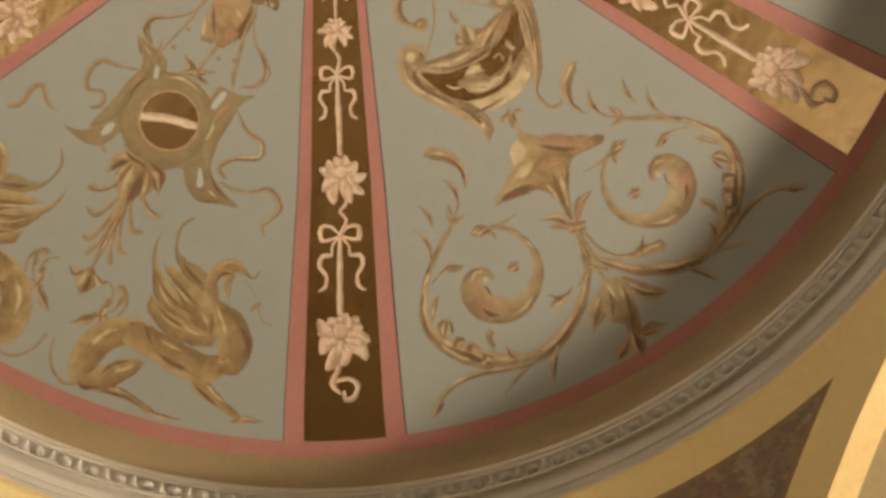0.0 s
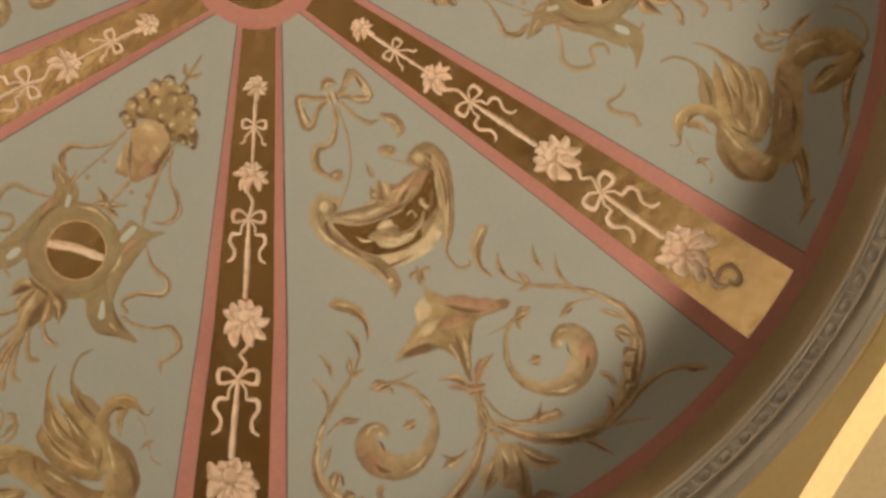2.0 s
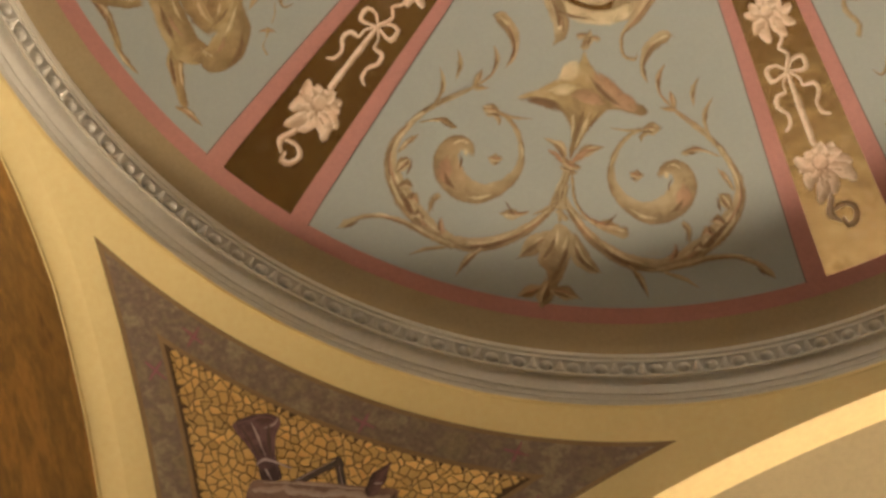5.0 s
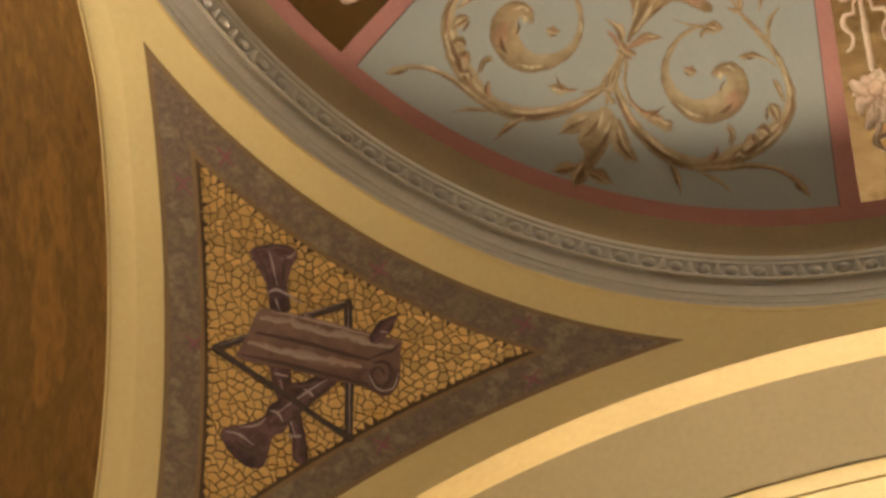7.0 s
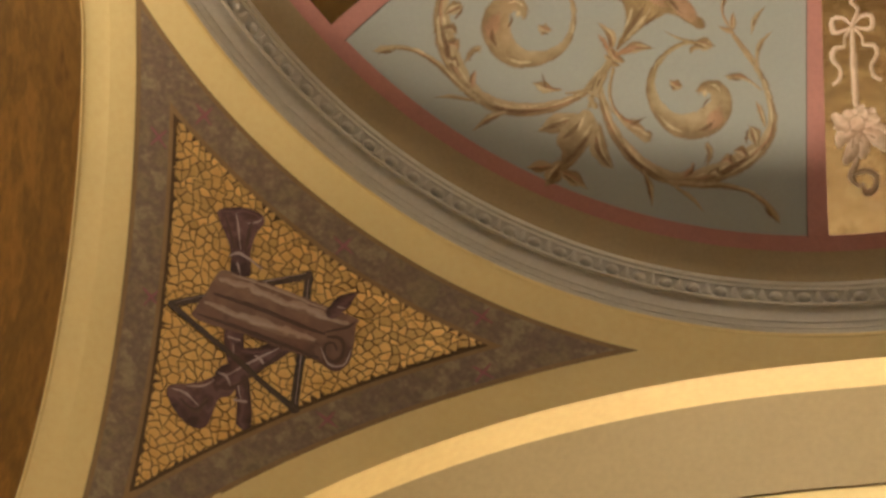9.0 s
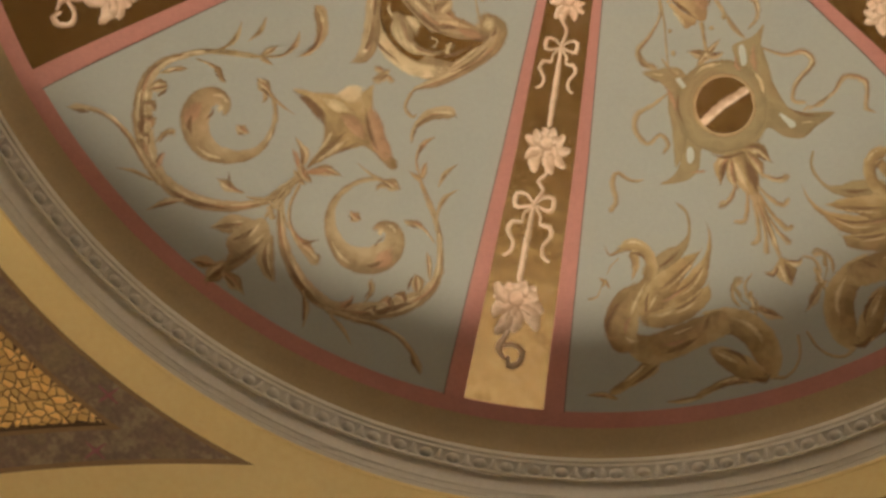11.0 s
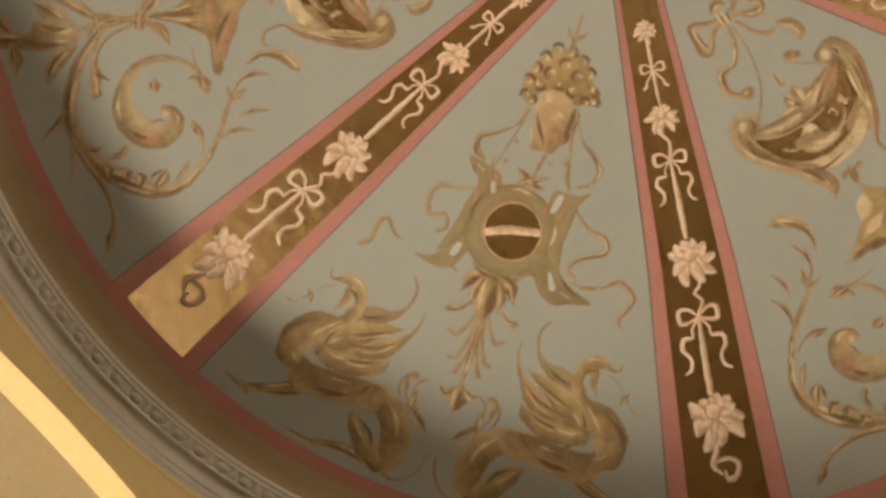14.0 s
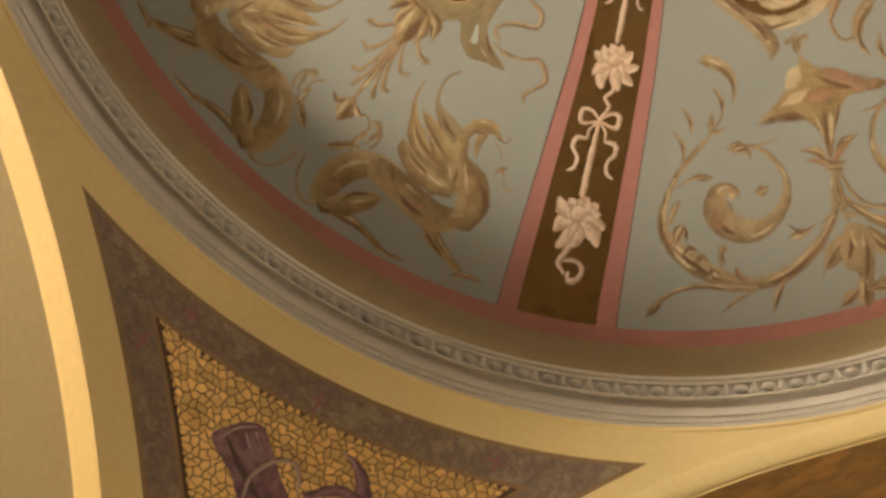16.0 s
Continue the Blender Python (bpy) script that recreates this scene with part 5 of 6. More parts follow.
o.line("umber", [(57.8, 224.1), (65.6, 226.8), (75.2, 228.6)], [0.9, 1.6, 0.6])
o.line("pale", [(62.8, 221.7), (68.1, 224.3), (76.9, 226.6)], [0.5, 1.1, 0.4])
o = sheet(griffin, "body", dome_place, 0.0047)
o.line("ochre", [(35.3, 215.9), (26.6, 218.7), (20.3, 223.4), (16.9, 229.9), (16.4, 237.5), (18.2, 242.2), (20.9, 243.6)], [7.3, 9.2, 10.7, 11.2, 10.2, 7.3, 3.6])
o.line("ochre", [(37.4, 226.8), (33.0, 231.3), (27.4, 237.5), (21.7, 241.8)], [3.6, 7.0, 8.5, 5.8])
o.line("ochre", [(29.3, 218.7), (40.1, 218.7), (51.1, 219.2), (61.2, 218.1), (67.3, 212.7)], [9.5, 10.2, 10.7, 10.2, 7.3])
o.line("ochre", [(56.3, 194.6), (62.9, 198.4), (68.0, 204.2), (68.9, 210.7), (66.1, 215.8)], [6.8, 10.9, 12.6, 11.2, 5.3])
o.line("ochre", [(58.4, 177.0), (52.9, 176.8), (48.8, 180.7), (47.9, 187.0), (51.0, 192.6), (56.0, 196.6), (62.3, 200.0)], [3.6, 5.3, 5.1, 4.6, 5.6, 7.5, 9.7])
o.line("ochre", [(53.4, 180.4), (54.6, 185.7), (58.5, 190.9)], [4.1, 3.2, 0.4])
o.line("umber", [(39.0, 220.5), (48.3, 221.7), (58.3, 221.6)], [0.7, 2.7, 0.9])
o.line("umber", [(31.7, 213.2), (35.5, 217.1), (38.4, 219.5)], [0.5, 1.5, 0.5])
o.line("umber", [(16.2, 242.4), (20.9, 244.8), (27.5, 241.4)], [0.7, 2.2, 0.6])
o.line("umber", [(24.4, 239.4), (27.4, 232.2), (35.4, 226.8)], [0.6, 1.8, 0.5])
o.line("umber", [(49.9, 214.1), (54.5, 210.0), (56.5, 205.9)], [0.9, 2.4, 0.7])
o.line("umber", [(62.7, 195.3), (69.8, 198.9), (74.0, 203.8), (74.3, 209.3)], [0.5, 2.4, 2.7, 0.7])
o.line("umber", [(47.0, 190.0), (51.5, 196.2), (58.0, 201.4)], [0.5, 1.1, 0.5])
o.line("umber", [(49.0, 185.2), (51.2, 181.5), (55.5, 179.4)], [0.5, 1.5, 0.6])
o.line("rose", [(42.5, 219.5), (50.0, 219.7), (58.3, 217.6)], [0.6, 1.6, 0.6])
o.line("rose", [(61.4, 202.3), (66.7, 206.1), (68.4, 210.9)], [0.6, 1.7, 0.6])
o.line("pale", [(26.0, 217.4), (19.8, 222.4), (16.7, 228.2), (16.5, 234.4)], [0.5, 1.7, 1.7, 0.5])
o.line("pale", [(27.5, 236.2), (31.6, 232.5), (36.5, 227.6)], [0.5, 1.6, 0.6])
o.line("pale", [(53.0, 192.9), (57.1, 196.7), (61.2, 200.5), (64.3, 204.8)], [0.5, 1.3, 1.6, 0.5])
o.line("pale", [(63.0, 213.5), (66.6, 212.7), (69.0, 209.4)], [0.5, 1.3, 0.5])
o.line("pale", [(47.8, 179.5), (51.2, 176.0), (56.2, 175.4)], [0.4, 1.0, 0.4])
o.line("pale", [(38.5, 215.7), (45.5, 216.2), (52.0, 215.7)], [0.4, 1.0, 0.4])
o = sheet(griffin, "wing", dome_place, 0.0047)
o.line("ochre", [(57.1, 205.7), (45.0, 204.4), (33.0, 199.2), (24.8, 191.4), (21.3, 184.0), (21.0, 176.9)], [8.5, 10.2, 7.0, 2.7, 1.1, 0.4])
o.line("ochre", [(56.4, 203.5), (46.8, 197.2), (36.4, 192.4), (25.7, 188.4)], [8.5, 9.7, 5.8, 1.0])
o.line("ochre", [(56.2, 208.0), (43.4, 209.3), (32.6, 206.4), (27.8, 201.0)], [6.1, 8.0, 5.6, 0.7])
o.line("umber", [(24.8, 191.4), (33.3, 198.4), (45.1, 201.8), (53.9, 203.4)], [0.4, 1.0, 1.1, 0.5])
o.line("umber", [(29.0, 202.4), (38.8, 206.7), (51.9, 207.5)], [0.4, 1.1, 0.5])
o.line("umber", [(29.5, 190.5), (40.4, 195.1), (51.6, 198.7)], [0.4, 1.0, 0.5])
o.line("umber", [(52.8, 196.2), (55.9, 201.1), (57.3, 206.2)], [0.4, 1.1, 0.5])
o.line("rose", [(38.4, 200.5), (45.3, 202.3), (51.5, 202.6)], [0.4, 1.2, 0.5])
o.line("pale", [(26.9, 194.3), (34.6, 201.0), (44.8, 203.9)], [0.4, 0.7, 0.4])
o.line("pale", [(27.6, 190.8), (38.0, 195.6), (48.1, 199.8)], [0.4, 0.7, 0.4])
o.line("pale", [(43.6, 207.0), (50.6, 207.5), (56.5, 205.9)], [0.5, 1.5, 0.6])
o.line("pale", [(48.9, 198.7), (53.1, 201.2), (55.8, 204.4)], [0.4, 1.0, 0.5])
o.line("pale", [(33.4, 206.7), (41.7, 208.5), (48.4, 208.5)], [0.4, 0.7, 0.4])
o = sheet(griffin, "beak", dome_place, 0.0047)
o.line("ochre", [(57.8, 177.2), (62.9, 177.4), (63.4, 173.0)], [2.4, 1.0, 0.4])
o = sheet(griffin, "flower", dome_place, 0.0047)
o.line("tan", [(59.9, 180.1), (64.1, 181.8), (66.7, 184.4)], [0.4, 0.5, 0.4])
o.line("ochre", [(67.5, 190.7), (68.5, 186.7), (70.7, 184.4)], [0.5, 2.4, 0.6])
o.line("ochre", [(68.5, 186.7), (71.6, 189.0)], [1.7, 0.5])
o.line("tan", [(71.6, 189.0), (73.7, 191.3), (77.2, 191.1)], [0.5, 0.6, 1.0])
o = sheet(griffin, "foliage", dome_place, 0.0047)
o.line("olive", [(14.8, 205.1), (17.4, 204.2), (19.4, 206.8), (18.5, 211.0)], [0.7, 1.0, 0.9, 1.7])
o.line("olive", [(16.4, 215.8), (18.6, 212.9), (18.5, 211.0)], [0.5, 0.6, 0.7])
o.line("ochre", [(9.8, 221.3), (12.3, 218.3), (15.8, 218.0)], [0.6, 2.4, 0.6])
o.line("ochre", [(12.9, 215.5), (13.7, 218.3)], [1.1, 1.1])

trophy = []
o = sheet(trophy, "horn", pend_place, 0.0145)
o.fill("plum", [(-39.8, 376.1), (-37.4, 371.0), (-30.8, 365.2), (-24.7, 362.9), (-21.9, 365.0), (-21.5, 372.0), (-19.3, 379.4), (-14.1, 388.2), (-20.2, 393.0), (-25.9, 385.3), (-32.2, 380.7)])
o.line("plum", [(-37.7, 373.7), (-32.1, 367.8), (-24.7, 364.8)], [1.2, 2.5, 1.2])
o.line("shine", [(-27.4, 370.7), (-24.1, 366.7), (-23.8, 363.4)], [0.5, 1.0, 0.5])
o.line("shine", [(-25.3, 387.3), (-22.2, 383.0), (-11.6, 382.2)], [0.7, 1.7, 0.7])
o.line("shine", [(-33.3, 370.6), (-28.6, 375.3), (-23.0, 381.7)], [0.5, 1.2, 0.5])
o.line("umber_p", [(-26.5, 367.5), (-23.9, 374.5), (-20.9, 381.3)], [0.7, 2.2, 0.7])
o.line("umber_p", [(-35.7, 375.1), (-26.0, 382.4)], [1.0, 1.5])
o.line("shine", [(-20.8, 387.3), (-17.2, 390.6)], [1.0, 0.5])
o = sheet(trophy, "horn", pend_place, 0.0145)
o.line("plum", [(-7.5, 407.5), (-3.6, 416.6), (4.5, 425.7), (11.8, 434.1), (17.4, 443.6)], [7.3, 6.9, 6.4, 4.9, 5.4])
o.line("shine", [(-6.6, 415.9), (-2.1, 414.3)], [1.2, 1.0])
o.line("shine", [(9.7, 437.6), (13.7, 435.4)], [1.5, 1.2])
o.line("shine", [(-3.9, 416.9), (3.4, 426.6), (11.4, 435.8)], [0.5, 1.2, 0.5])
o.line("umber_p", [(0.7, 416.5), (10.6, 430.4)], [1.0, 1.5])
o = sheet(trophy, "horn", pend_place, 0.0145)
o.fill("plum", [(-14.5, 451.6), (-12.9, 447.9), (-7.8, 442.8), (-3.4, 436.4), (-1.1, 429.9), (2.3, 427.4), (6.8, 430.1), (7.4, 437.2), (4.5, 441.4), (5.8, 448.8), (6.4, 455.0), (3.1, 458.5), (-4.1, 458.5), (-10.9, 455.4)])
o.line("plum", [(2.1, 432.0), (6.2, 420.0), (10.6, 410.9), (14.6, 403.6)], [8.3, 7.3, 6.9, 4.9])
o.line("shine", [(-12.9, 450.3), (-7.5, 448.2), (-0.5, 449.2)], [0.5, 1.2, 0.5])
o.line("shine", [(-1.9, 431.9), (1.5, 430.9), (4.8, 433.1)], [0.7, 1.5, 0.7])
o.line("shine", [(6.0, 415.7), (9.2, 415.8), (12.4, 417.8)], [0.7, 1.5, 0.7])
o.line("plum", [(2.0, 417.0), (12.6, 407.4)], [2.5, 2.0])
o.line("shine", [(1.5, 430.9), (7.3, 417.1), (12.4, 406.9)], [0.5, 1.2, 0.5])
o.line("umber_p", [(5.9, 434.3), (11.1, 419.3), (14.8, 406.5)], [1.0, 2.0, 0.7])
o.line("umber_p", [(-8.2, 451.8), (-0.4, 451.8), (0.5, 443.7)], [1.0, 2.5, 1.0])
o.line("shine", [(-9.0, 445.5), (-3.6, 440.8), (-1.3, 435.4)], [0.5, 1.2, 0.5])
o = sheet(trophy, "triangle", pend_place, 0.0145)
o.line("beam", [(-32.3, 420.6), (-22.3, 407.5), (-8.5, 388.4), (5.7, 371.8)], [3.2, 3.2, 3.2, 3.2])
o.line("beam", [(5.4, 371.3), (12.8, 386.8), (20.6, 402.6), (30.8, 426.4)], [3.9, 3.9, 3.9, 3.9])
o.line("beam", [(-32.1, 421.0), (-14.4, 421.3), (2.1, 422.1), (16.2, 424.1), (31.4, 426.0)], [3.4, 2.9, 2.9, 2.9, 3.4])
o.line("shine", [(-31.9, 419.4), (-8.9, 387.6), (4.4, 371.4)], [0.2, 0.5, 0.2])
o.line("shine", [(6.2, 373.2), (19.6, 400.2), (30.4, 424.6)], [0.2, 0.5, 0.2])
o = sheet(trophy, "rolled_scroll", pend_place, 0.0145)
o.fill("scroll", [(-23.5, 393.2), (-13.4, 389.5), (-0.1, 383.8), (30.3, 376.0), (32.7, 378.7), (38.2, 391.6), (38.4, 399.2), (34.8, 402.6), (29.7, 402.1), (23.5, 403.1), (12.4, 406.9), (-1.4, 410.8), (-21.6, 419.1), (-23.9, 414.2), (-24.1, 406.8), (-24.9, 398.3)])
o.line("scrollpale", [(-22.4, 397.8), (-7.2, 390.6), (11.5, 385.3), (29.7, 380.0)], [2.5, 4.9, 4.4, 2.5])
o.line("umber_p", [(-21.1, 404.7), (-3.4, 397.4), (15.2, 392.4), (24.4, 389.9)], [1.5, 2.5, 2.2, 1.2])
o.line("scrollpale", [(-22.0, 410.3), (-5.2, 403.9), (8.4, 399.5), (21.7, 394.7)], [2.0, 4.4, 4.9, 2.5])
o.line("umber_p", [(-21.8, 416.8), (-6.9, 410.6), (11.3, 404.7), (27.4, 400.6)], [1.0, 2.2, 2.2, 1.5])
o.line("umber_p", [(25.9, 390.2), (30.6, 387.8), (34.9, 392.1), (33.9, 398.3), (29.2, 398.2), (26.9, 393.7), (29.2, 391.1), (31.8, 393.1)], [1.5, 2.0, 2.2, 2.0, 1.7, 1.5, 1.2, 1.2])
o.line("shine", [(26.1, 396.1), (32.4, 400.4), (37.5, 397.3), (36.7, 389.5)], [0.5, 1.0, 1.0, 0.5])
o.line("scrollpale", [(-19.8, 392.7), (-4.2, 386.2), (19.3, 380.0)], [1.0, 2.0, 1.0])
o.line("umber_p", [(24.0, 389.0), (30.4, 381.3), (31.6, 377.6)], [1.0, 1.5, 0.7])
o = sheet(trophy, "pipe", pend_place, 0.0145)
o.line("plum", [(21.9, 380.1), (23.1, 373.3), (25.8, 365.0)], [4.4, 5.4, 0.7])
o.line("shine", [(22.5, 376.1), (25.1, 375.1)], [0.7, 0.7])

trophy_b = []
o = sheet(trophy_b, "horn", pend_place, 0.0145)
o.fill("mauve", [(-43.3, 389.1), (-39.6, 381.3), (-32.1, 374.3), (-25.8, 373.1), (-20.1, 378.7), (-10.3, 390.1), (-2.5, 400.0), (-18.9, 409.0), (-30.0, 398.7)])
o.line("shine", [(-34.5, 387.4), (-30.3, 391.9)], [0.7, 0.5])
o.line("shine", [(-31.2, 379.7), (-26.5, 385.3)], [1.0, 0.5])
o.line("shine", [(-27.7, 377.0), (-22.4, 382.9)], [1.0, 0.5])
o.line("umber_p", [(-37.7, 385.2), (-24.9, 395.7), (-13.3, 404.4)], [1.5, 3.9, 2.5])
o.line("shine", [(-40.4, 387.8), (-35.1, 379.3), (-28.1, 374.4)], [0.5, 1.2, 0.5])
o = sheet(trophy_b, "loop", pend_place, 0.0145)
o.line("scrollpale", [(-20.9, 407.4), (-21.8, 396.7), (-18.3, 387.3), (-12.7, 382.4), (-6.9, 381.5), (-2.3, 388.6)], [1.2, 2.0, 2.5, 2.2, 1.7, 1.5])
o.line("shine", [(-7.8, 383.1), (-3.7, 386.6), (-1.6, 393.9)], [0.7, 1.2, 0.7])
o = sheet(trophy_b, "horn", pend_place, 0.0145)
o.line("mauve", [(7.7, 366.8), (14.7, 370.2), (20.2, 376.3), (24.4, 386.9)], [0.7, 2.9, 4.9, 6.4])
o.line("shine", [(7.9, 367.2), (12.8, 369.4), (17.5, 373.3)], [0.5, 0.7, 0.5])
o.line("mauve", [(1.7, 392.2), (13.4, 384.2), (26.5, 386.0)], [2.9, 4.4, 3.9])


def flower(o, x, y, r, petals=9, turn=0.3, droop=0.3):
    """A full daisy: broad soft petals, the outer ones hanging outward, a short inner ring and a round eye."""
    o.disc("garland_dark", x, y + 0.1 * r, 0.62 * r)
    for ring_, (size, wide, count, dy) in enumerate(((1.0, 0.56, petals + 2, 0.10), (0.62, 0.40, petals - 1, 0.0))):
        for k in range(count):
            a = turn + 2 * math.pi * (k + 0.5 * ring_) / count + o.rng.uniform(-0.16, 0.16)
            long = size * r * (1 + droop * math.sin(a) * (1 - 0.6 * ring_)) * o.rng.uniform(0.8, 1.1)
            b = o.rng.uniform(-0.2, 0.2)
            u, v = x, y + dy * r
            path = [(u + 0.18 * r * math.cos(a), v + 0.18 * r * math.sin(a)), (u + 0.62 * long * math.cos(a + b), v + 0.62 * long * math.sin(a + b)), (u + 0.9 * long * math.cos(a - 0.2 * b), v + 0.9 * long * math.sin(a - 0.2 * b))]
            o.stroke("garland", path, [0.22 * r, wide * r * o.rng.uniform(0.8, 1.1), 0.62 * wide * r])
            o.stroke("garland_dark", path[:2], [0.16 * r, 0.06 * r], aside=[0.05 * r, 0.02 * r])
        o.disc("garland_dark", x, y, (0.5, 0.36)[ring_] * r)
    o.disc("garland", x, y - 0.03 * r, 0.30 * r)


def ribbon_bow(o, x, y, k, tails):
    """Two loops and two waving tails."""
    for m in (1, -1):
        o.stroke("garland", [(0, 0), (3.6, -3.4), (7.4, -3.2), (7.2, 1.6), (3.6, 1.4), (0, 0)], [1.1, 1.5, 2.2, 2.3, 1.5, 1.0], x, y, k, m < 0)
        if tails > 1:
            o.stroke("garland", [(0.3, 0.4), (3.4, 4.4), (3.6, 7.6), (7.4, 7.8), (8.6, 11.5), (6.0, 15.5), (6.6, 19.5), (8.8, 21.0)], [1.0, 1.2, 1.4, 2.2, 2.0, 1.5, 1.9, 1.4], x, y, k, m < 0)
        else:
            o.stroke("garland", [(0.3, 0.4), (2.6, 4.5), (5.2, 7.6), (6.0, 11.0), (7.6, 12.0)], [1.0, 1.4, 1.5, 1.7, 2.0], x, y, k, m < 0)
    o.disc("garland", x, y, 1.3 * k)


def piece(draw, *values):
    o = Ornament(dome_place, 0.0047, 5 + len(GARLAND))
    draw(o, *values)
    return o


def stem(o, pts, widths):
    o.stroke("garland", pts, widths)
    o.stroke("garland_dark", pts, [0.3 * w for w in widths], aside=[-0.28 * w for w in widths])


GARLAND = []
for pts, widths in (([(3.2, 52), (3.2, 66), (3.3, 82)], [1.5, 1.7, 1.2]), ([(3.3, 88), (1.9, 93), (4.2, 97), (3.0, 104)], [2.4, 1.6, 1.6, 1.6]),
                    ([(3.0, 104), (3.2, 120), (3.2, 136)], [1.5, 2.6, 2.4]), ([(3.4, 150), (5.2, 156), (2.2, 160), (4.8, 163), (2.0, 169)], [2.8, 1.8, 1.8, 1.7, 2.0]),
                    ([(1.9, 169), (1.2, 185), (0.6, 200)], [1.8, 2.8, 2.8]), ([(0.2, 216), (-1.4, 223), (-3.8, 228), (-1.0, 232)], [3.0, 2.6, 3.0, 1.4]),
                    ([(-2.6, 227), (2.6, 226.4), (6.4, 229), (5.0, 233.5), (1.2, 234.5), (0.6, 231.5)], [1.8, 2.0, 2.6, 2.6, 2.6, 1.6])):
    GARLAND.append(("stem", piece(stem, pts, widths)))
for x, y, k, tails in ((3.2, 66.0, 0.62, 1), (3.0, 104.0, 0.85, 2), (1.9, 169.5, 1.05, 2)):
    GARLAND.append(("ribbon_bow", piece(ribbon_bow, x, y, k, tails)))
for x, y, r, petals, turn in ((3.2, 49.0, 4.8, 8, 0.2), (3.3, 85.0, 6.6, 8, 0.5), (3.2, 144.0, 9.2, 8, 0.1), (0.4, 208.0, 11.0, 9, 0.3)):
    GARLAND.append(("daisy", piece(flower, x, y, r, petals, turn)))

# the motifs are laid on: the scroll panels and the griffin panels alternate
G_SHIFT = {30: 0.004, 90: -0.018, 150: -0.003, 210: 0.0, 270: 0.0, 330: 0.004}
for name, o in GARLAND:
    me = o.mesh(name)
    for deg in RIBS:
        lay_on_dome(name, me, FIELDS[deg % 360], deg % 360, "", G_SHIFT[deg % 360])
LABELS = {"scroll": "tan acanthus scroll", "canopy": "ochre canopy finial on a knotted stem", "vessel": "boat-shaped vessel with a dark gilded inside",
          "ribbon_bow": "tan ribbon bow with trailing ends", "mask": "plain ochre mask shape under a curled headdress", "medallion": "olive strapwork medallion",
          "pendant": "hanging ochre leaf pendant", "body": "plain ochre body of a winged beast", "wing": "feathered ochre wing", "far_wing": "thin curled olive plume"}
medallion_gold = Ornament(dome_place, 0.0075)
medallion_gold.disc("dark", 2.8, 137.0, 12.6)
medallion_gold.stroke("garland", [(-7.6, 140.5), (0.8, 136.8), (12.4, 134.3)], [3.6, 4.0, 3.8])
medallion_gold.stroke("flesh", [(2.8 + 12.3 * math.cos(k * 0.5236), 137.0 + 12.3 * math.sin(k * 0.5236)) for k in range(13)], [1.3] * 13)
medallion.append(("gilded_disc", medallion_gold))


def paint(motif, places, mirrored=False):
    """Lays the pieces of a motif on their panels, and their mirror images beside them."""
    for name, o in motif:
        for flip in ((False, True) if mirrored else (False,)):
            me = o.mesh(name, flip)
            for deg, shift in places:
                lay_on_dome(name, me, PANELS[((deg - 120) % 360) // 60], deg, LABELS.get(name, ""), shift)


paint(scroll_half, ((120, 0.0), (0, 0.004), (240, 0.0)), True)
paint(scroll_centre, ((120, 0.0), (0, 0.004), (240, 0.0)))
for motif in (boat, bow):
    paint(motif, ((120, 0.0), (0, 0.02), (240, 0.0)))
for motif in (mask, plume, medallion, ribbons, pendant):
    paint(motif, ((60, 0.0), (180, 0.0), (300, 0.0)))
for motif in (griffin, sprigs):
    paint(motif, ((60, 0.0), (180, 0.0), (300, 0.0)), True)

# ---- pendentive details ----
for pend, sx, sy in PENDS[:2]:
    deg = 45 if sx > 0 else 135
    for s, v in ((-68, 349), (-77, 371), (10, 351), (-40, 424), (74, 348), (87, 371), (44, 422)):
        s = s if sx < 0 else -s
        knot = Ornament(pend_place, 0.0055, 3)
        knot.stroke("knot", [(s - 5.2, v - 0.6), (s - 0.6, v), (s + 5.2, v + 0.8)], [1.2, 2.0, 1.0])
        knot.stroke("knot", [(s + 0.8, v - 5.0), (s, v + 0.4), (s - 0.6, v + 5.2)], [1.0, 1.9, 1.2])
        lay("ribbon_knot", knot.mesh("ribbon_knot"), pend, deg)
    for name, o in (trophy if sx < 0 else trophy_b):
        lay(name, o.mesh(name), pend, deg)

# ---- egg and dart ----


def egg_mesh():
    bm = bmesh.new()
    bmesh.ops.create_uvsphere(bm, u_segments=12, v_segments=8, radius=1.0)
    for v in bm.verts:
        v.co = Vector((v.co.x * 0.0205 + 0.001, v.co.y * 0.0285, v.co.z * 0.040 + 0.020))
    me = bpy.data.meshes.new("egg")
    bm.to_mesh(me)
    bm.free()
    me.materials.append(M_STONE)
    for p in me.polygons:
        p.use_smooth = True
    return me


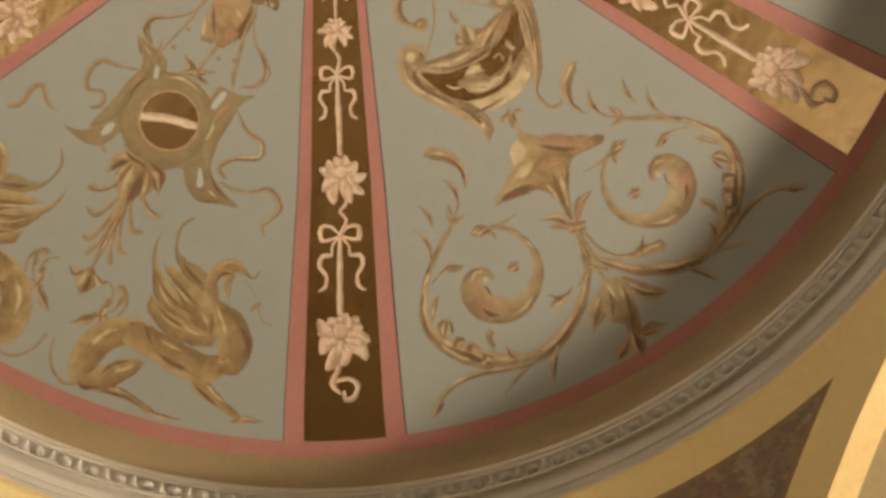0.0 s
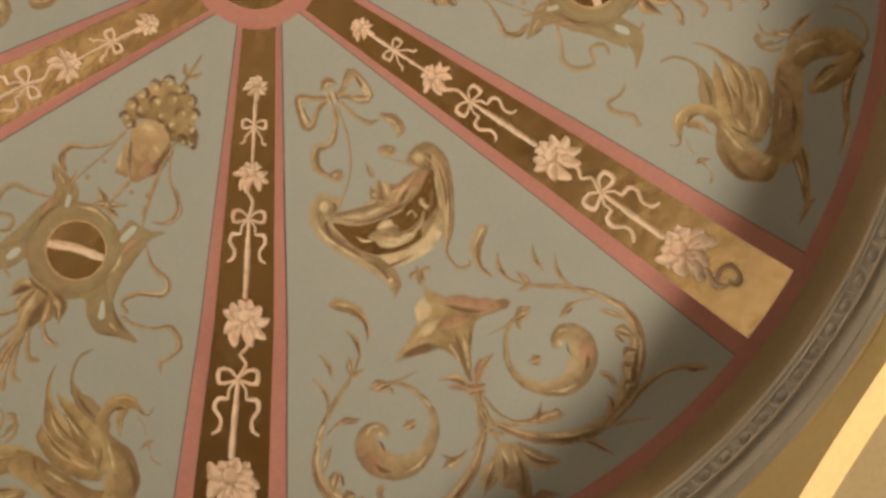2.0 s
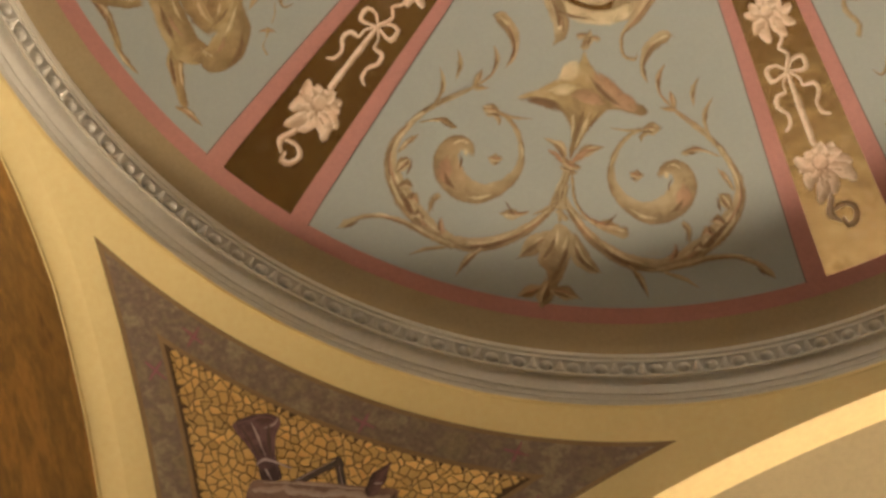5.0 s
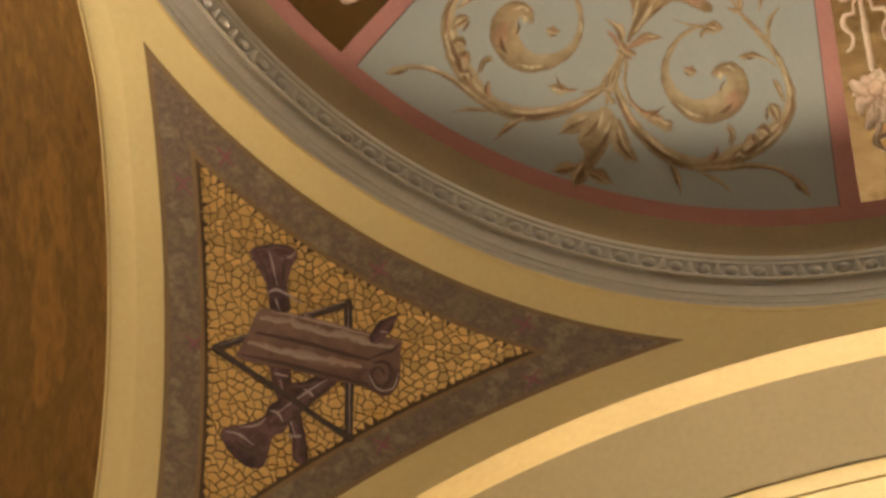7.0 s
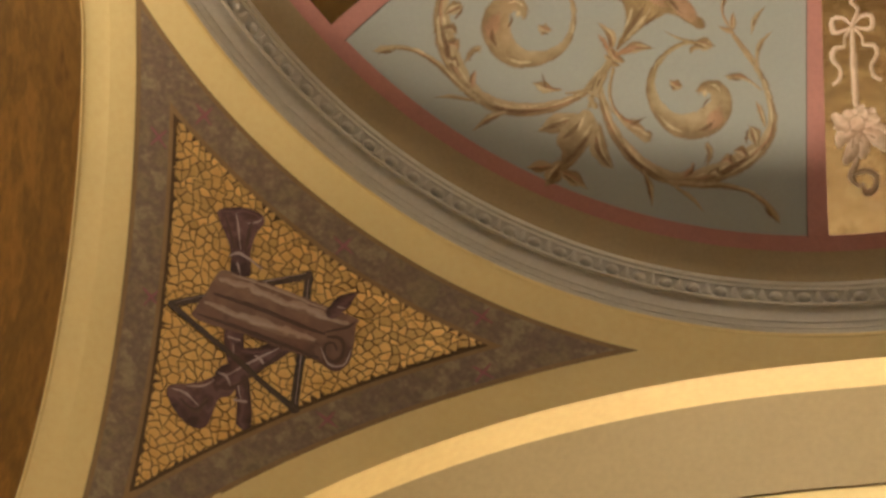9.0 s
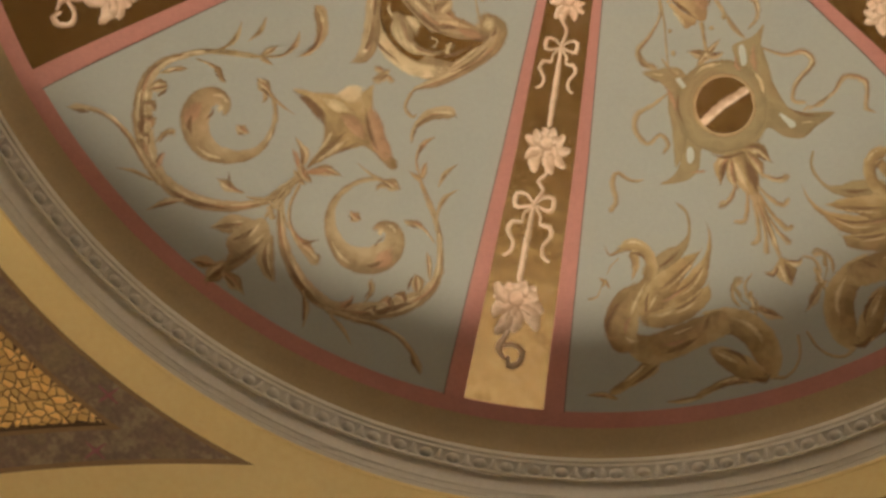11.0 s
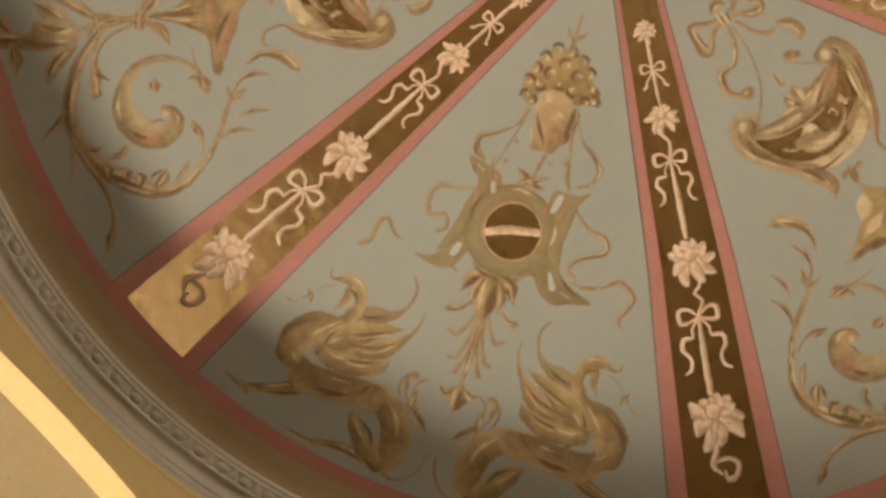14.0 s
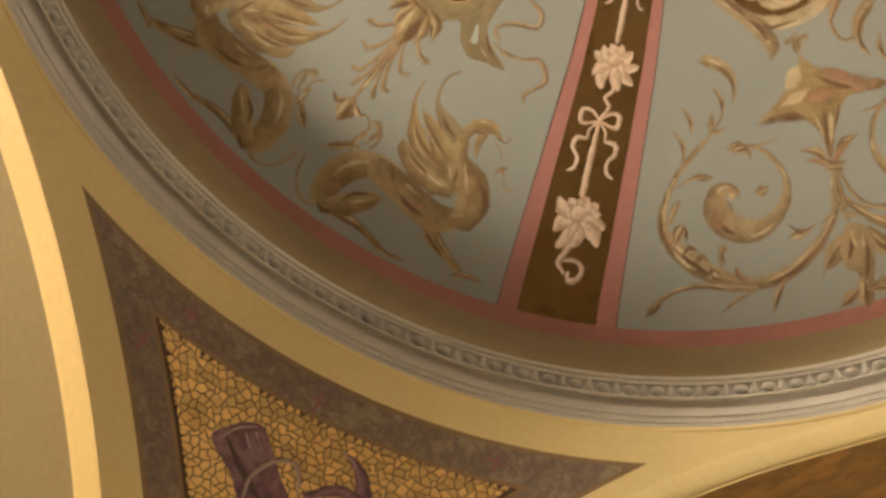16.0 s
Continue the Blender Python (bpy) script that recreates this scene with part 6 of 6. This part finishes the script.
def dart_mesh():
    """The tent-shaped dart between two eggs: narrow at the head, spreading into two feet, with a ridge down its face."""
    bm = bmesh.new()
    rows = []
    for x, wide, z in ((-0.021, 0.007, -0.004), (-0.008, 0.009, -0.008), (0.006, 0.013, -0.009), (0.018, 0.021, -0.008), (0.024, 0.024, -0.004)):
        rows.append([bm.verts.new(p) for p in ((x, -wide, 0.055), (x, -wide, z + 0.006), (x, -0.3 * wide, z), (x, 0.3 * wide, z), (x, wide, z + 0.006), (x, wide, 0.055))])
    for p, q in zip(rows, rows[1:]):
        for i in range(5):
            bm.faces.new((p[i], p[i + 1], q[i + 1], q[i]))
    bm.faces.new(rows[0])
    bm.faces.new(rows[-1])
    bmesh.ops.recalc_face_normals(bm, faces=bm.faces)
    me = bpy.data.meshes.new("dart")
    bm.to_mesh(me)
    bm.free()
    me.materials.append(M_STONE)
    for p in me.polygons:
        p.use_smooth = True
    return me


EGG, DART, EGG_TURN = egg_mesh(), dart_mesh(), 1.25
r_egg, z_egg = ring([(1.105, 0.096)])[0]
for k in range(152):
    for name, me, step in (("egg", EGG, 0.0), ("dart", DART, 0.5)):
        ob = new(name, me)
        ob.parent = cornice
        a = 360 / 152 * (k + step) + EGG_TURN
        ob.matrix_basis = pose(r_egg * math.cos(radians(a)) + EYE[0] * DEEP * 0.096 / H, r_egg * math.sin(radians(a)) + EYE[1] * DEEP * 0.096 / H, z_egg, 0, 34, a)

# ---- mosaic of the two pendentives that face the crossing ----
M_TILE = mat("gold_mosaic", [(0.58, 0.36, 0.12), (0.74, 0.50, 0.20), (0.66, 0.42, 0.15)], 0.42, 0.8, scale=5, fine=40, bump=0.1)
tn = M_TILE.node_tree
info = tn.nodes.new("ShaderNodeObjectInfo")
hue = tn.nodes.new("ShaderNodeHueSaturation")
val = tn.nodes.new("ShaderNodeMapRange")
val.inputs["To Min"].default_value, val.inputs["To Max"].default_value = 0.78, 1.25
tn.links.new(info.outputs["Random"], val.inputs["Value"])
tn.links.new(val.outputs[0], hue.inputs["Value"])
old = tn.nodes["Principled BSDF"].inputs["Base Color"].links[0].from_socket
tn.links.new(old, hue.inputs["Color"])
tn.links.new(hue.outputs[0], tn.nodes["Principled BSDF"].inputs["Base Color"])


def in_field(p):
    x, y = abs(p[0]), abs(p[1])
    left = p[0] < 0
    x_lim = 2.691 + 0.043 * (y - 1.2) if left else 2.709 + 0.03 * (y - 1.2)
    y_lim = 2.738 - 0.014 * (x - 1.2) if left else 2.752
    return x < x_lim - 0.006 and y < y_lim - 0.006 and p[2] < 8.952


def mosaic(sx, rng):
    """Irregular pieces on a shaken hexagonal net, each drawn in from its joint. Returns rings of places."""
    turn = Matrix.Rotation(radians(45 if sx > 0 else 135), 3, "Z")
    pitch = 0.040
    shaken = {}

    def corner(i, j):
        key = (i, j)
        if key not in shaken:
            shaken[key] = Vector((i * pitch * 0.5 + rng.uniform(-0.36, 0.36) * pitch, 2.9 + j * pitch / 3 * 0.87 + rng.uniform(-0.3, 0.3) * pitch))
        return shaken[key]

    pieces = []
    for row in range(0, 64):
        for col in range(-40, 41):
            i, j = 2 * col + (row % 2), 3 * row
            ring6 = [corner(i - 1, j - 1), corner(i, j - 2), corner(i + 1, j - 1), corner(i + 1, j + 1), corner(i, j + 2), corner(i - 1, j + 1)]
            mid = sum(ring6, Vector((0, 0))) / 6
            inside = [c for c in ring6 if in_field(turn @ Vector(pend_place(c.x, c.y, 0)))]
            if not in_field(turn @ Vector(pend_place(mid.x, mid.y, 0))):
                if len(inside) < 2:
                    continue
                mid = sum(inside, Vector((0, 0))) / len(inside)
            lift = rng.uniform(0.0095, 0.0125)
            poly = []
            for c in ring6:
                d = c - mid
                q = mid + d * max(0.3, 1 - 0.0035 / max(d.length, 0.006))
                for _ in range(9):
                    if in_field(turn @ Vector(pend_place(q.x, q.y, 0))):
                        break
                    q = mid + (q - mid) * 0.82
                poly.append(q)
            pieces.append([[turn @ Vector(pend_place(q.x, q.y, d)) for q in poly] for d in (lift, 0.006)] +
                          [[turn @ Vector(pend_place(mid.x + (q.x - mid.x) * 0.8, mid.y + (q.y - mid.y) * 0.8, lift + 0.0006)) for q in poly]])
    return pieces


def piece_faces(bm, piece):
    top, low, cap = ([bm.verts.new(p) for p in ring_] for ring_ in piece)
    bm.faces.new(cap)
    for k in range(6):
        m = (k + 1) % 6
        bm.faces.new((top[k], top[m], cap[m], cap[k]))
        bm.faces.new((low[k], low[m], top[m], top[k]))


for pend, sx, sy in PENDS[:2]:
    rng = random.Random(11 + sx)
    pieces = mosaic(sx, rng)
    rest = bmesh.new()
    for k, piece in enumerate(pieces):
        if k < 300:
            bm = bmesh.new()
            piece_faces(bm, piece)
            bmesh.ops.recalc_face_normals(bm, faces=bm.faces)
            part("mosaic_piece", bm, M_TILE, pend, smooth=False)
        else:
            piece_faces(rest, piece)
    bmesh.ops.recalc_face_normals(rest, faces=rest.faces)
    if len(rest.verts):
        tagged(part("mosaic_rest", rest, M_TILE, pend, "small gold mosaic pieces", smooth=False), kind="stuff")
    else:
        rest.free()
